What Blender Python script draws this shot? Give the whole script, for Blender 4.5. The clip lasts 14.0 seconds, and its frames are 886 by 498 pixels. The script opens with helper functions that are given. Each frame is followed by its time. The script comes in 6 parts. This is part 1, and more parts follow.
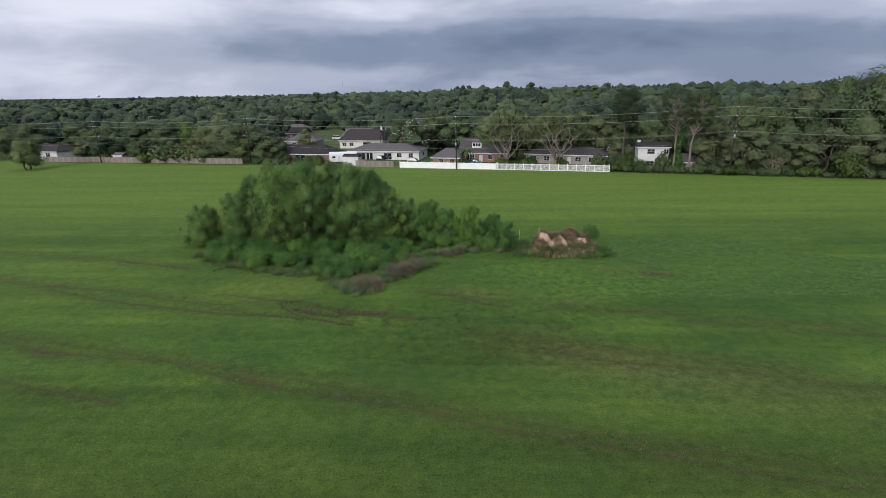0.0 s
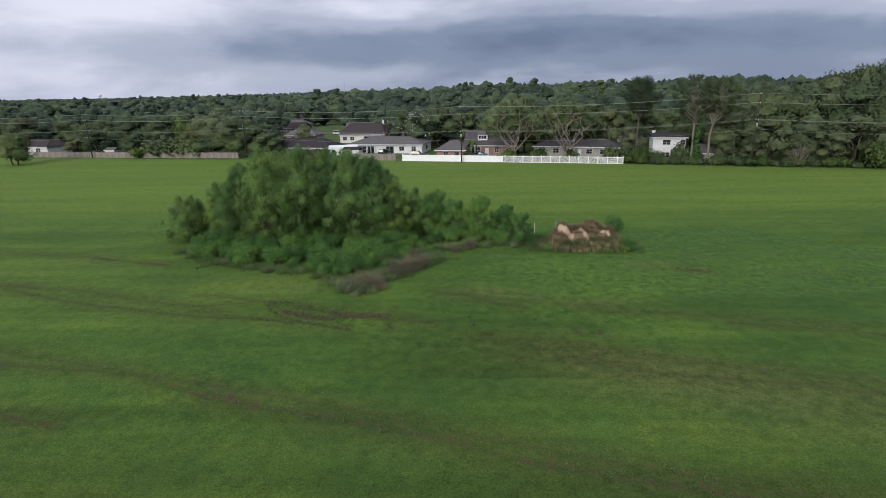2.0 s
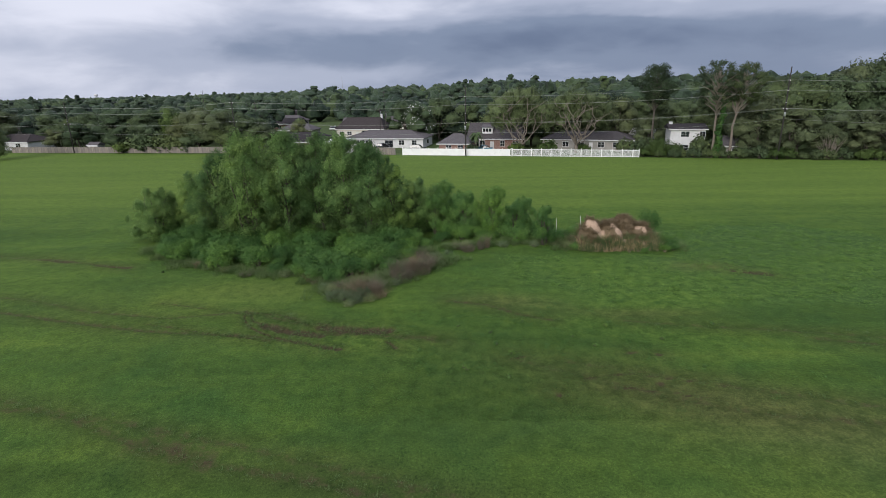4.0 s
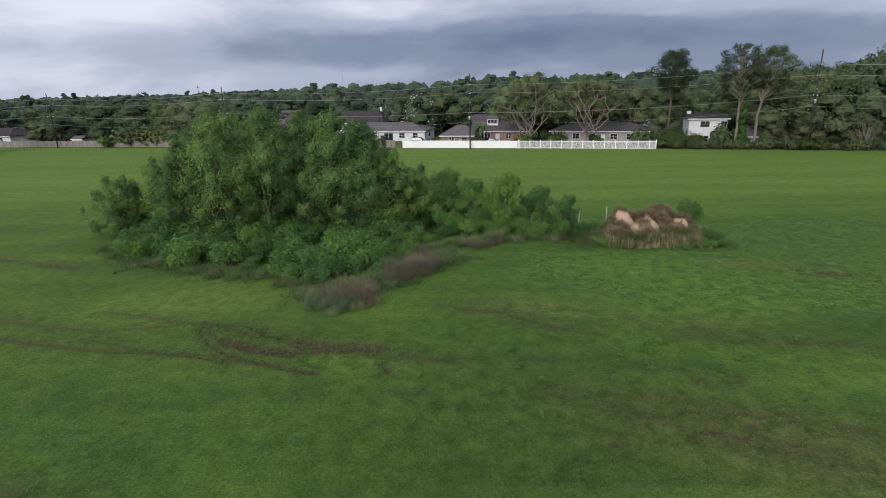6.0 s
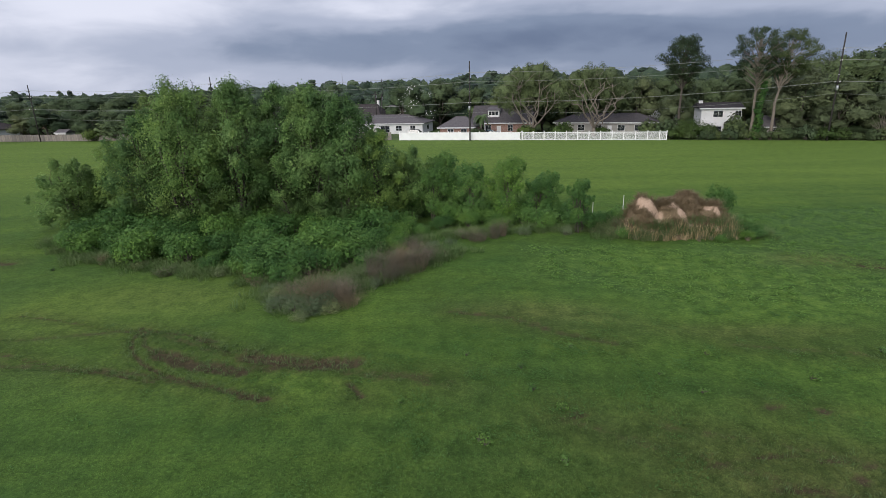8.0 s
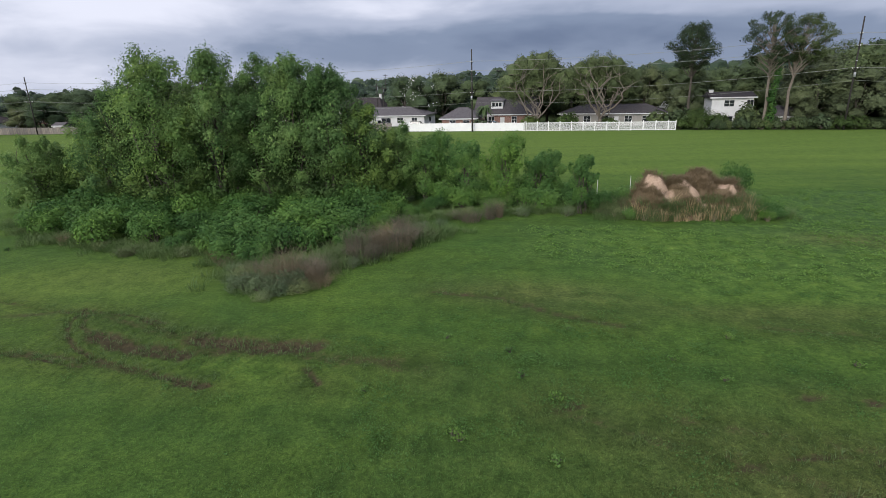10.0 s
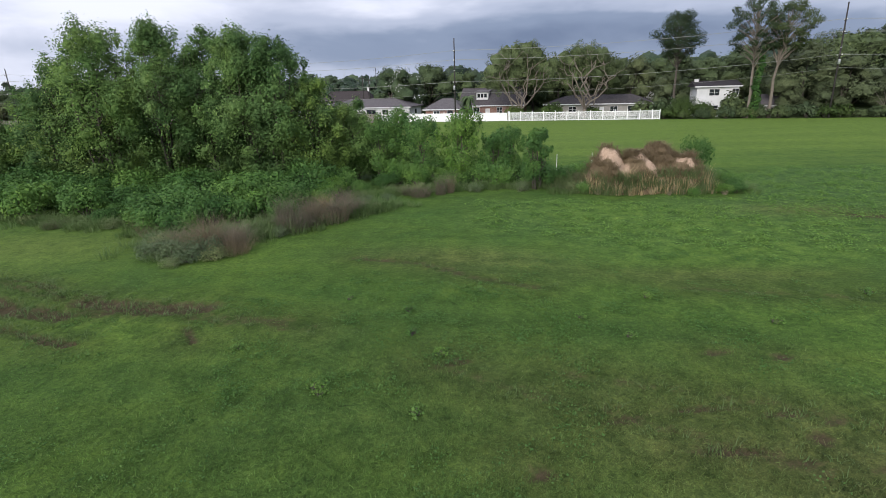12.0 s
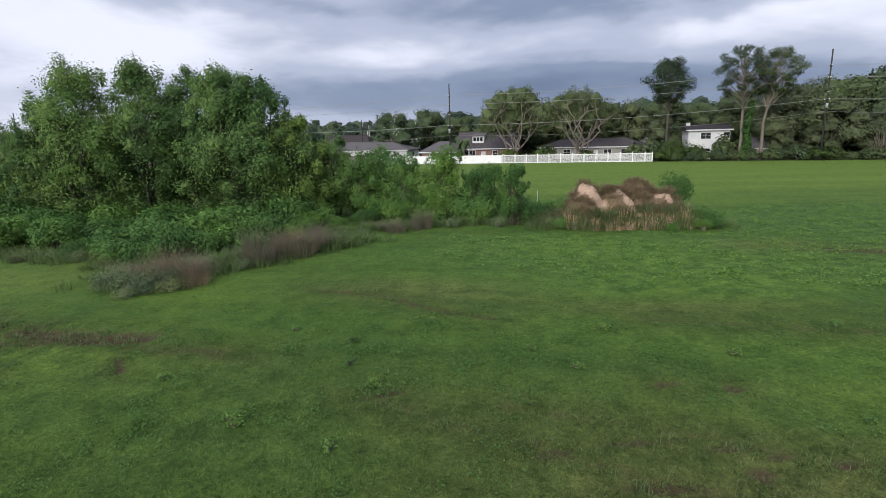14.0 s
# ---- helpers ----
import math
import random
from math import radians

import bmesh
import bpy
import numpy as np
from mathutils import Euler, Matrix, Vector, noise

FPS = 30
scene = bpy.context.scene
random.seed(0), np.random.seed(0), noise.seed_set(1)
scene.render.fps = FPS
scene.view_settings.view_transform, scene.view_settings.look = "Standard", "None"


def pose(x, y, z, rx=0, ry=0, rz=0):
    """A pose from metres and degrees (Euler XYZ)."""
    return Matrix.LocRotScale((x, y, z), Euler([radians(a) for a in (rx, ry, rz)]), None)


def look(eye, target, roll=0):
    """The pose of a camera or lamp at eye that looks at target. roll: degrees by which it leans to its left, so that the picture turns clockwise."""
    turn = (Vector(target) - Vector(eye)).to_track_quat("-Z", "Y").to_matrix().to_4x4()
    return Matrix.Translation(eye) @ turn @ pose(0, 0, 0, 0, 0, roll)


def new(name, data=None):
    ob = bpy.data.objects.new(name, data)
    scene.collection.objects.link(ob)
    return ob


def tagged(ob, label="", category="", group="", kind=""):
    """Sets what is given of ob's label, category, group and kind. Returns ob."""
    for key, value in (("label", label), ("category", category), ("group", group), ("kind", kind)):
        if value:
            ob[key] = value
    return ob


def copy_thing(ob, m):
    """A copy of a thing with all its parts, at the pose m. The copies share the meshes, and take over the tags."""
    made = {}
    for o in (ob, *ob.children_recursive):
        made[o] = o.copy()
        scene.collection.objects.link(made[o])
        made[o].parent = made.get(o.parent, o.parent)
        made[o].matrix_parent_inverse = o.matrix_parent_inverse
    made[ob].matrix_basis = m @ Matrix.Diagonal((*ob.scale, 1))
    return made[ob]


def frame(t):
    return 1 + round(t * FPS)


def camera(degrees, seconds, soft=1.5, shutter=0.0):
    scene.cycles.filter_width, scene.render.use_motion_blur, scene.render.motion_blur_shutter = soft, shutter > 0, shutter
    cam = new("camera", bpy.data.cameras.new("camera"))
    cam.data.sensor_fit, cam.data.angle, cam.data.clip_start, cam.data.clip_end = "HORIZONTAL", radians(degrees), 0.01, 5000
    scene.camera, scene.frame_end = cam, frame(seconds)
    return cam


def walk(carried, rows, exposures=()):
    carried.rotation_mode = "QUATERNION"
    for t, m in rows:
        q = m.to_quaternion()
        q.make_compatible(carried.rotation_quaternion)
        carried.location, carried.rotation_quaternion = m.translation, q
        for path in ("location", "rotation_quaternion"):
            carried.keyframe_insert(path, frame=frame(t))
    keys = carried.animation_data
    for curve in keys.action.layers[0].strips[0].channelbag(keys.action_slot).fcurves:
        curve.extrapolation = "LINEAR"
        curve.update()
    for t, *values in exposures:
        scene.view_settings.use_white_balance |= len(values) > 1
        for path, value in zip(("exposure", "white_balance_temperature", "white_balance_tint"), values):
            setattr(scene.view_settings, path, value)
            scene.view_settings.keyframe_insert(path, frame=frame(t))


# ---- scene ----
# ---------- camera ----------
cam = camera(79.9, 14.0, soft=0.85)
PATH = [
    (0, (0.538, 1.419, 21.887), (0.473, 3.334, 21.315), -0.8),
    (0.5, (0.344, 2.689, 21.343), (0.277, 4.604, 20.768), -0.9),
    (1, (0.124, 4.207, 20.833), (0.055, 6.121, 20.256), -0.9),
    (1.5, (-0.138, 6.045, 20.166), (-0.212, 7.959, 19.589), -1.0),
    (2, (-0.43, 8.003, 19.327), (-0.504, 9.917, 18.751), -1.1),
    (2.5, (-0.775, 10.13, 18.547), (-0.847, 12.044, 17.972), -1.1),
    (3, (-1.137, 12.331, 17.921), (-1.205, 14.245, 17.345), -1.1),
    (5.5, (-2.576, 22.996, 14.587), (-2.649, 24.909, 14.011), -1.3),
    (6, (-2.546, 24.738, 13.922), (-2.621, 26.652, 13.345), -1.3),
    (6.5, (-2.54, 26.316, 13.282), (-2.615, 28.229, 12.705), -1.4),
    (7, (-2.486, 27.861, 12.695), (-2.562, 29.774, 12.117), -1.4),
    (9.5, (-1.674, 33.401, 9.855), (-1.768, 35.313, 9.277), -1.5),
    (10, (-1.289, 33.588, 9.301), (-1.391, 35.5, 8.723), -1.5),
    (10.5, (-0.619, 33.82, 8.801), (-0.72, 35.732, 8.223), -1.5),
    (11, (0.228, 34.028, 8.324), (0.128, 35.939, 7.744), -1.6),
    (11.5, (1.198, 34.275, 7.824), (1.098, 36.186, 7.243), -1.7),
    (12, (2.195, 34.525, 7.304), (2.096, 36.436, 6.722), -1.6),
    (12.5, (3.204, 34.788, 6.849), (3.105, 36.698, 6.265), -1.5),
    (13, (3.819, 34.943, 6.742), (3.722, 36.854, 6.159), -1.5),
    (13.5, (4.004, 35.021, 6.691), (3.905, 36.943, 6.148), -1.5),
    (14, (4.056, 35.01, 6.604), (3.946, 36.961, 6.181), -1.5),
]
walk(cam, [(t, look(eye, target, roll)) for t, eye, target, roll in PATH],
     exposures=[(0.0, 0.0), (7.0, 0.0), (9.5, 0.06), (11.0, 0.19), (12.5, 0.36), (13.2, 0.45), (13.6, 0.43), (14.0, 0.2)])

# ---------- sky and sun ----------
SUN_AZ, SUN_EL = radians(-158), radians(26)     # azimuth from +y towards +x
world = bpy.data.worlds.new("overcast_sky")
scene.world = world
world.use_nodes = True
wt = world.node_tree
wt.nodes.clear()


def wn(kind, **kw):
    n = wt.nodes.new(kind)
    for k, v in kw.items():
        n.inputs[k.replace("_", " ")].default_value = v
    return n


def wmath(op, a, b=None, clamp=False):
    n = wt.nodes.new("ShaderNodeMath")
    n.operation, n.use_clamp = op, clamp
    for i, v in enumerate((a, b)):
        if v is None:
            continue
        if isinstance(v, (int, float)):
            n.inputs[i].default_value = v
        else:
            wt.links.new(v, n.inputs[i])
    return n.outputs[0]


def wramp(v, stops):
    n = wt.nodes.new("ShaderNodeValToRGB")
    el = n.color_ramp.elements
    while len(el) < len(stops):
        el.new(0.5)
    for e, (p, c) in zip(el, stops):
        e.position, e.color = p, (*c, 1)
    n.color_ramp.interpolation = "EASE"
    wt.links.new(v, n.inputs[0])
    return n.outputs[0]


def wsmooth(v, lo, hi):
    n = wt.nodes.new("ShaderNodeMapRange")
    n.interpolation_type = "SMOOTHSTEP"
    n.inputs[1].default_value, n.inputs[2].default_value = lo, hi
    wt.links.new(v, n.inputs[0])
    return n.outputs[0]


coord = wt.nodes.new("ShaderNodeTexCoord")
sep = wt.nodes.new("ShaderNodeSeparateXYZ")
wt.links.new(coord.outputs["Generated"], sep.inputs[0])
dx, dy, dz = sep.outputs
# directions as azimuth and elevation in degrees, warped a little so that cloud edges are ragged
azim = wmath("MULTIPLY", wmath("ARCTAN2", dx, dy), 57.2958)
elev = wmath("MULTIPLY", wmath("ARCSINE", dz), 57.2958)


def wnoise(scale, detail, sx, sy, off=0.0, dist=0.0, rot=0.0):
    c = wt.nodes.new("ShaderNodeCombineXYZ")
    wt.links.new(wmath("MULTIPLY", azim, sx), c.inputs[0])
    wt.links.new(wmath("MULTIPLY", elev, sy), c.inputs[1])
    c.inputs[2].default_value = off
    m = wt.nodes.new("ShaderNodeMapping")
    m.inputs["Rotation"].default_value = (0, 0, rot)
    wt.links.new(c.outputs[0], m.inputs[0])
    n = wn("ShaderNodeTexNoise", Scale=scale, Detail=detail, Roughness=0.5, Distortion=dist)
    wt.links.new(m.outputs[0], n.inputs["Vector"])
    return n.outputs["Fac"]


n1, n2 = wnoise(1.0, 4, 0.05, 0.16, 2.0, 0.3), wnoise(1.0, 4, 0.06, 0.20, 7.0, 0.3)
waz = wmath("ADD", azim, wmath("MULTIPLY", wmath("SUBTRACT", n1, 0.5), 22.0))
wel = wmath("ADD", elev, wmath("MULTIPLY", wmath("SUBTRACT", n2, 0.5), 5.0))


def cloud_bank(a, e, ra, re, amount, tilt=0.0):
    u = wmath("SUBTRACT", waz, a)
    w = wmath("SUBTRACT", wmath("SUBTRACT", wel, e), wmath("MULTIPLY", u, tilt))
    q = wmath("ADD", wmath("POWER", wmath("ABSOLUTE", wmath("DIVIDE", u, ra)), 2.0), wmath("POWER", wmath("ABSOLUTE", wmath("DIVIDE", w, re)), 2.0))
    return wmath("MULTIPLY", wmath("EXPONENT", wmath("MULTIPLY", q, -1.0)), amount)


west = wmath("SUBTRACT", 1.0, wsmooth(azim, -38.0, 2.0))
v = wmath("ADD", wmath("MULTIPLY", west, 0.27), 0.48)
for bank in ((-4, 8.4, 11, 1.5, 0.34, 0.02), (6, 4.4, 17, 2.0, -0.36, 0.04), (-12, 1.6, 13, 1.3, 0.10, 0.0), (32, 4.0, 16, 3.2, -0.22, 0.0), (24, 9.4, 14, 1.3, 0.26, 0.06),
             (-22, 12.9, 12, 1.2, -0.30, 0.0), (12, 12.5, 13, 2.0, -0.24, 0.05), (-34, 8.5, 14, 3.0, 0.22, 0.0), (34, 12.6, 7, 1.5, 0.14, 0.10), (-18, 4.2, 16, 1.2, -0.12, 0.0), (18, 6.9, 8, 0.7, 0.12, 0.05), (9, 8.0, 15, 3.0, -0.05, 0.0), (37, 9.6, 13, 3.4, 0.24, 0.0), (37, 6.4, 10, 2.4, 0.36, 0.0), (24, 14.6, 22, 2.6, -0.26, 0.0)):
    v = wmath("ADD", v, cloud_bank(*bank))
mid, fine = wnoise(1.0, 6, 0.065, 0.22, 4.0, 0.6, 0.06), wnoise(1.0, 6, 0.19, 0.52, 9.0, 0.5, 0.08)
v = wmath("ADD", v, wmath("MULTIPLY", wmath("SUBTRACT", mid, 0.5), 0.55))
v = wmath("ADD", v, wmath("MULTIPLY", wmath("SUBTRACT", fine, 0.5), 0.20))
v = wmath("ADD", v, wmath("MULTIPLY", wsmooth(elev, 5.0, 12.0), 0.13))
v = wmath("ADD", v, wmath("MULTIPLY", wsmooth(elev, 16.0, 45.0), 0.20), clamp=True)
cloud = wramp(v, [(0.0, (0.138, 0.182, 0.295)), (0.33, (0.228, 0.282, 0.41)), (0.62, (0.43, 0.478, 0.62)), (1.0, (0.80, 0.825, 0.96))])
# an overcast dome is brighter at the zenith than at the horizon
zen = wmath("ADD", 1.0, wmath("MULTIPLY", wsmooth(elev, 15.0, 70.0), 0.45))
gain = wt.nodes.new("ShaderNodeVectorMath")
gain.operation = "SCALE"
wt.links.new(cloud, gain.inputs[0])
wt.links.new(zen, gain.inputs["Scale"])
sky = wt.nodes.new("ShaderNodeTexSky")
sky.sky_type, sky.sun_disc, sky.sun_elevation, sky.sun_rotation = "NISHITA", False, SUN_EL, SUN_AZ
clear = wn("ShaderNodeBackground", Strength=0.06)
wt.links.new(sky.outputs[0], clear.inputs["Color"])
cover = wn("ShaderNodeBackground", Strength=1.0)
wt.links.new(gain.outputs[0], cover.inputs["Color"])
mixed = wn("ShaderNodeMixShader", Fac=0.95)
wt.links.new(clear.outputs[0], mixed.inputs[1])
wt.links.new(cover.outputs[0], mixed.inputs[2])
wout = wt.nodes.new("ShaderNodeOutputWorld")
wt.links.new(mixed.outputs[0], wout.inputs["Surface"])

sun = new("sun", bpy.data.lights.new("sun", "SUN"))
sun.data.energy, sun.data.angle, sun.data.color = 2.45, radians(30), (1.0, 0.96, 0.9)
sun.matrix_world = look((math.sin(SUN_AZ) * math.cos(SUN_EL) * 100, math.cos(SUN_AZ) * math.cos(SUN_EL) * 100, math.sin(SUN_EL) * 100), (0, 0, 0))


# ---------- materials ----------
class Mat:
    """A node material under construction."""

    def __init__(self, name, rough=0.8, metal=0.0, spec=0.3):
        self.mat = bpy.data.materials.new(name)
        self.mat.use_nodes = True
        self.t = self.mat.node_tree
        self.b = self.t.nodes["Principled BSDF"]
        self.b.inputs["Roughness"].default_value = rough
        self.b.inputs["Metallic"].default_value = metal
        self.b.inputs["Specular IOR Level"].default_value = spec
        self.co = self.t.nodes.new("ShaderNodeTexCoord")

    def node(self, kind, **kw):
        n = self.t.nodes.new(kind)
        for k, val in kw.items():
            n.inputs[k].default_value = val
        return n

    def link(self, a, b):
        self.t.links.new(a, b)

    def pos(self, scale=(1, 1, 1), rot=0.0, world=True):
        m = self.node("ShaderNodeMapping", Scale=scale, Rotation=(0, 0, rot))
        src = self.node("ShaderNodeNewGeometry").outputs["Position"] if world else self.co.outputs["Object"]
        self.link(src, m.inputs[0])
        return m.outputs[0]

    def noise(self, scale, detail=4.0, vec=None, rough=0.6, dist=0.0):
        n = self.node("ShaderNodeTexNoise", Scale=scale, Detail=detail, Roughness=rough, Distortion=dist)
        self.link(vec if vec is not None else self.pos(world=False), n.inputs["Vector"])
        return n.outputs["Fac"]

    def ramp(self, val, stops, ease=False):
        n = self.t.nodes.new("ShaderNodeValToRGB")
        el = n.color_ramp.elements
        while len(el) < len(stops):
            el.new(0.5)
        for e, (p, c) in zip(el, stops):
            e.position = p
            e.color = (*c, 1) if not isinstance(c, (int, float)) else (c, c, c, 1)
        if ease:
            n.color_ramp.interpolation = "EASE"
        self.link(val, n.inputs[0])
        return n.outputs[0]

    def mix(self, fac, a, b, mode="MIX"):
        n = self.t.nodes.new("ShaderNodeMix")
        n.data_type, n.blend_type = "RGBA", mode
        for sock, val in ((n.inputs[0], fac), (n.inputs[6], a), (n.inputs[7], b)):
            if isinstance(val, (int, float)):
                sock.default_value = val
            elif isinstance(val, tuple):
                sock.default_value = (*val, 1)
            else:
                self.link(val, sock)
        return n.outputs[2]

    def math(self, op, a, b=None, clamp=False):
        n = self.t.nodes.new("ShaderNodeMath")
        n.operation, n.use_clamp = op, clamp
        for i, val in enumerate((a, b)):
            if val is None:
                continue
            if isinstance(val, (int, float)):
                n.inputs[i].default_value = val
            else:
                self.link(val, n.inputs[i])
        return n.outputs[0]

    def attr(self, name):
        n = self.t.nodes.new("ShaderNodeAttribute")
        n.attribute_name = name
        return n.outputs["Fac"]

    def color(self, sock):
        if isinstance(sock, tuple):
            self.b.inputs["Base Color"].default_value = (*sock, 1)
        else:
            self.link(sock, self.b.inputs["Base Color"])
        return self

    def bump(self, val, strength=0.3, dist=0.02):
        n = self.node("ShaderNodeBump", Strength=strength, Distance=dist)
        self.link(val, n.inputs["Height"])
        self.link(n.outputs[0], self.b.inputs["Normal"])
        return self

    def island(self):
        return self.t.nodes.new("ShaderNodeNewGeometry").outputs["Random Per Island"]

    def thing_random(self):
        return self.t.nodes.new("ShaderNodeObjectInfo").outputs["Random"]


def clump_normal(m, soft, grain=0.0):
    """Shading that follows the leaf clumps ("puff") rather than each leaf's own tilt."""
    at = m.t.nodes.new("ShaderNodeAttribute")
    at.attribute_name = "puff"
    turn = m.t.nodes.new("ShaderNodeVectorTransform")
    turn.vector_type, turn.convert_from, turn.convert_to = "NORMAL", "OBJECT", "WORLD"
    m.link(at.outputs["Vector"], turn.inputs[0])
    mixed_n = m.t.nodes.new("ShaderNodeMix")
    mixed_n.data_type = "VECTOR"
    mixed_n.inputs[0].default_value = soft
    m.link(m.t.nodes.new("ShaderNodeNewGeometry").outputs["Normal"], mixed_n.inputs[4])
    m.link(turn.outputs[0], mixed_n.inputs[5])
    n = m.t.nodes.new("ShaderNodeVectorMath")
    n.operation = "NORMALIZE"
    m.link(mixed_n.outputs[1], n.inputs[0])
    if not grain:
        m.link(n.outputs[0], m.b.inputs["Normal"])
        return n.outputs[0]
    fine = m.noise(grain, 5, m.pos(), 0.7)
    relief = m.node("ShaderNodeBump", Strength=0.6, Distance=0.6 / grain)
    m.link(fine, relief.inputs["Height"])
    m.link(n.outputs[0], relief.inputs["Normal"])
    m.link(relief.outputs[0], m.b.inputs["Normal"])
    return relief.outputs[0]


def leaf_material(name, dark, middle, light, through_leaf=0.3, patch=0.35, rough=0.5, soft=0.0, grain=0.0, mottle=0.0):
    m = Mat(name, rough=max(rough, 0.6), spec=0.15)
    c = m.ramp(m.island(), [(0.0, dark), (0.45, middle), (0.85, middle), (1.0, light)])
    blotch = m.noise(patch, 3, m.pos())
    c = m.mix(m.ramp(blotch, [(0.35, 0.0), (0.7, 0.55)]), c, light)
    tone = m.ramp(m.thing_random(), [(0.0, (0.64, 0.70, 0.70)), (0.5, (1, 1, 1)), (1.0, (1.28, 1.18, 0.92))])
    c = m.mix(1.0, c, tone, "MULTIPLY")
    if mottle:
        c = m.mix(1.0, c, m.ramp(m.noise(mottle, 3, m.pos(), 0.6, 0.4), [(0.36, (0.68, 0.74, 0.78)), (0.5, (0.97, 0.97, 0.97)), (0.64, (1.22, 1.14, 1.02))]), "MULTIPLY")
    if grain:
        c = m.mix(1.0, c, m.ramp(m.noise(grain * 1.3, 5, m.pos(), 0.75), [(0.32, (0.52, 0.54, 0.56)), (0.5, (1, 1, 1)), (0.68, (1.42, 1.40, 1.28))]), "MULTIPLY")
    m.color(c)
    tr = m.node("ShaderNodeBsdfTranslucent")
    m.link(c, tr.inputs["Color"])
    if soft:
        m.link(clump_normal(m, soft, grain), tr.inputs["Normal"])
    mx = m.node("ShaderNodeMixShader", Fac=through_leaf)
    out = m.t.nodes["Material Output"]
    m.link(m.b.outputs[0], mx.inputs[1])
    m.link(tr.outputs[0], mx.inputs[2])
    m.link(mx.outputs[0], out.inputs["Surface"])
    return m.mat


LEAF_TALLOW = leaf_material("tallow_leaf", (0.054, 0.119, 0.032), (0.109, 0.211, 0.058), (0.208, 0.318, 0.107), 0.24, 0.3, soft=0.62, mottle=0.42)
LEAF_SHRUB = leaf_material("shrub_leaf", (0.037, 0.094, 0.024), (0.072, 0.164, 0.037), (0.146, 0.265, 0.075), 0.24, 0.5, soft=0.42, mottle=0.6)
LEAF_FAR = leaf_material("far_leaf", (0.053, 0.079, 0.038), (0.083, 0.120, 0.054), (0.131, 0.171, 0.076), 0.12, 0.06, soft=0.8, grain=3.2)
LEAF_DARK = leaf_material("dark_leaf", (0.048, 0.074, 0.035), (0.074, 0.109, 0.053), (0.115, 0.158, 0.071), 0.12, 0.06, soft=0.8, grain=3.2)
LEAF_HEDGE = leaf_material("hedge_leaf", (0.039, 0.068, 0.019), (0.071, 0.116, 0.030), (0.119, 0.169, 0.046), 0.14, 0.3, soft=0.75, grain=3.5)
LEAF_OLIVE = leaf_material("olive_leaf", (0.062, 0.080, 0.039), (0.097, 0.122, 0.059), (0.141, 0.170, 0.082), 0.12, 0.08, soft=0.8, grain=3.2)
LEAF_OAK = leaf_material("old_oak_leaf", (0.078, 0.104, 0.046), (0.122, 0.160, 0.068), (0.180, 0.222, 0.096), 0.14, 0.12, soft=0.7, grain=3.2)
LEAF_PINE = leaf_material("pine_needle", (0.032, 0.050, 0.026), (0.050, 0.078, 0.036), (0.080, 0.112, 0.050), 0.1, 0.2, soft=0.6)
LEAF_WEED = leaf_material("weed_leaf", (0.048, 0.118, 0.031), (0.084, 0.180, 0.043), (0.156, 0.264, 0.070), 0.25, 0.4)
LEAF_GREY = leaf_material("grey_green_leaf", (0.075, 0.110, 0.050), (0.125, 0.172, 0.082), (0.21, 0.26, 0.14), 0.2, 0.5, soft=0.4)
BLADE_BROWN = leaf_material("brown_grass_blade", (0.090, 0.080, 0.056), (0.158, 0.136, 0.098), (0.30, 0.25, 0.18), 0.3, 0.9, 0.7)
BLADE_RUST = leaf_material("rusty_brush_blade", (0.118, 0.090, 0.054), (0.208, 0.154, 0.092), (0.33, 0.25, 0.155), 0.3, 0.9, 0.7)
BLADE_STRAW = leaf_material("straw_blade", (0.20, 0.165, 0.105), (0.36, 0.30, 0.20), (0.48, 0.41, 0.29), 0.3, 0.6, 0.7)
BLADE_REED = leaf_material("reed_blade", (0.065, 0.105, 0.040), (0.115, 0.170, 0.068), (0.20, 0.255, 0.12), 0.3, 0.8, 0.6)
BLADE_TALL = leaf_material("tall_grass_blade", (0.075, 0.13, 0.04), (0.115, 0.19, 0.06), (0.19, 0.23, 0.10), 0.3, 0.5, 0.6)


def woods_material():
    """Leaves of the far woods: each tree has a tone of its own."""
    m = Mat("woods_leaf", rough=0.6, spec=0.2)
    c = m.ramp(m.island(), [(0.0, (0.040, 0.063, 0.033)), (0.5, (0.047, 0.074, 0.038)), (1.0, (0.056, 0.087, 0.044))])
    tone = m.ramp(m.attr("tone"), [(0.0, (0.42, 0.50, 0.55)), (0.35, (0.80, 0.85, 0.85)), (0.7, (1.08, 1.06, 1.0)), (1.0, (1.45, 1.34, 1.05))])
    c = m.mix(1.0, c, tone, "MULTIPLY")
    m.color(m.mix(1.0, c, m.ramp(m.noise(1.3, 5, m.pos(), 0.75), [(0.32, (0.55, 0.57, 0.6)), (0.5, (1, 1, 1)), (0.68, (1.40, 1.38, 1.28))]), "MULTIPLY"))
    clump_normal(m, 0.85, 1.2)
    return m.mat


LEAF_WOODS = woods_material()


def bark_material(name, a, b):
    m = Mat(name, rough=0.9)
    n = m.noise(3.0, 6, m.pos((4, 4, 0.7), world=False))
    m.color(m.ramp(n, [(0.3, a), (0.7, b)]))
    return m.bump(n, 0.6, 0.03).mat


BARK = bark_material("grey_brown_bark", (0.04, 0.034, 0.028), (0.12, 0.105, 0.085))
BARK_PALE = bark_material("pale_bark", (0.10, 0.085, 0.068), (0.24, 0.205, 0.17))
POLE_WOOD = bark_material("weathered_pole_wood", (0.020, 0.019, 0.018), (0.056, 0.050, 0.046))


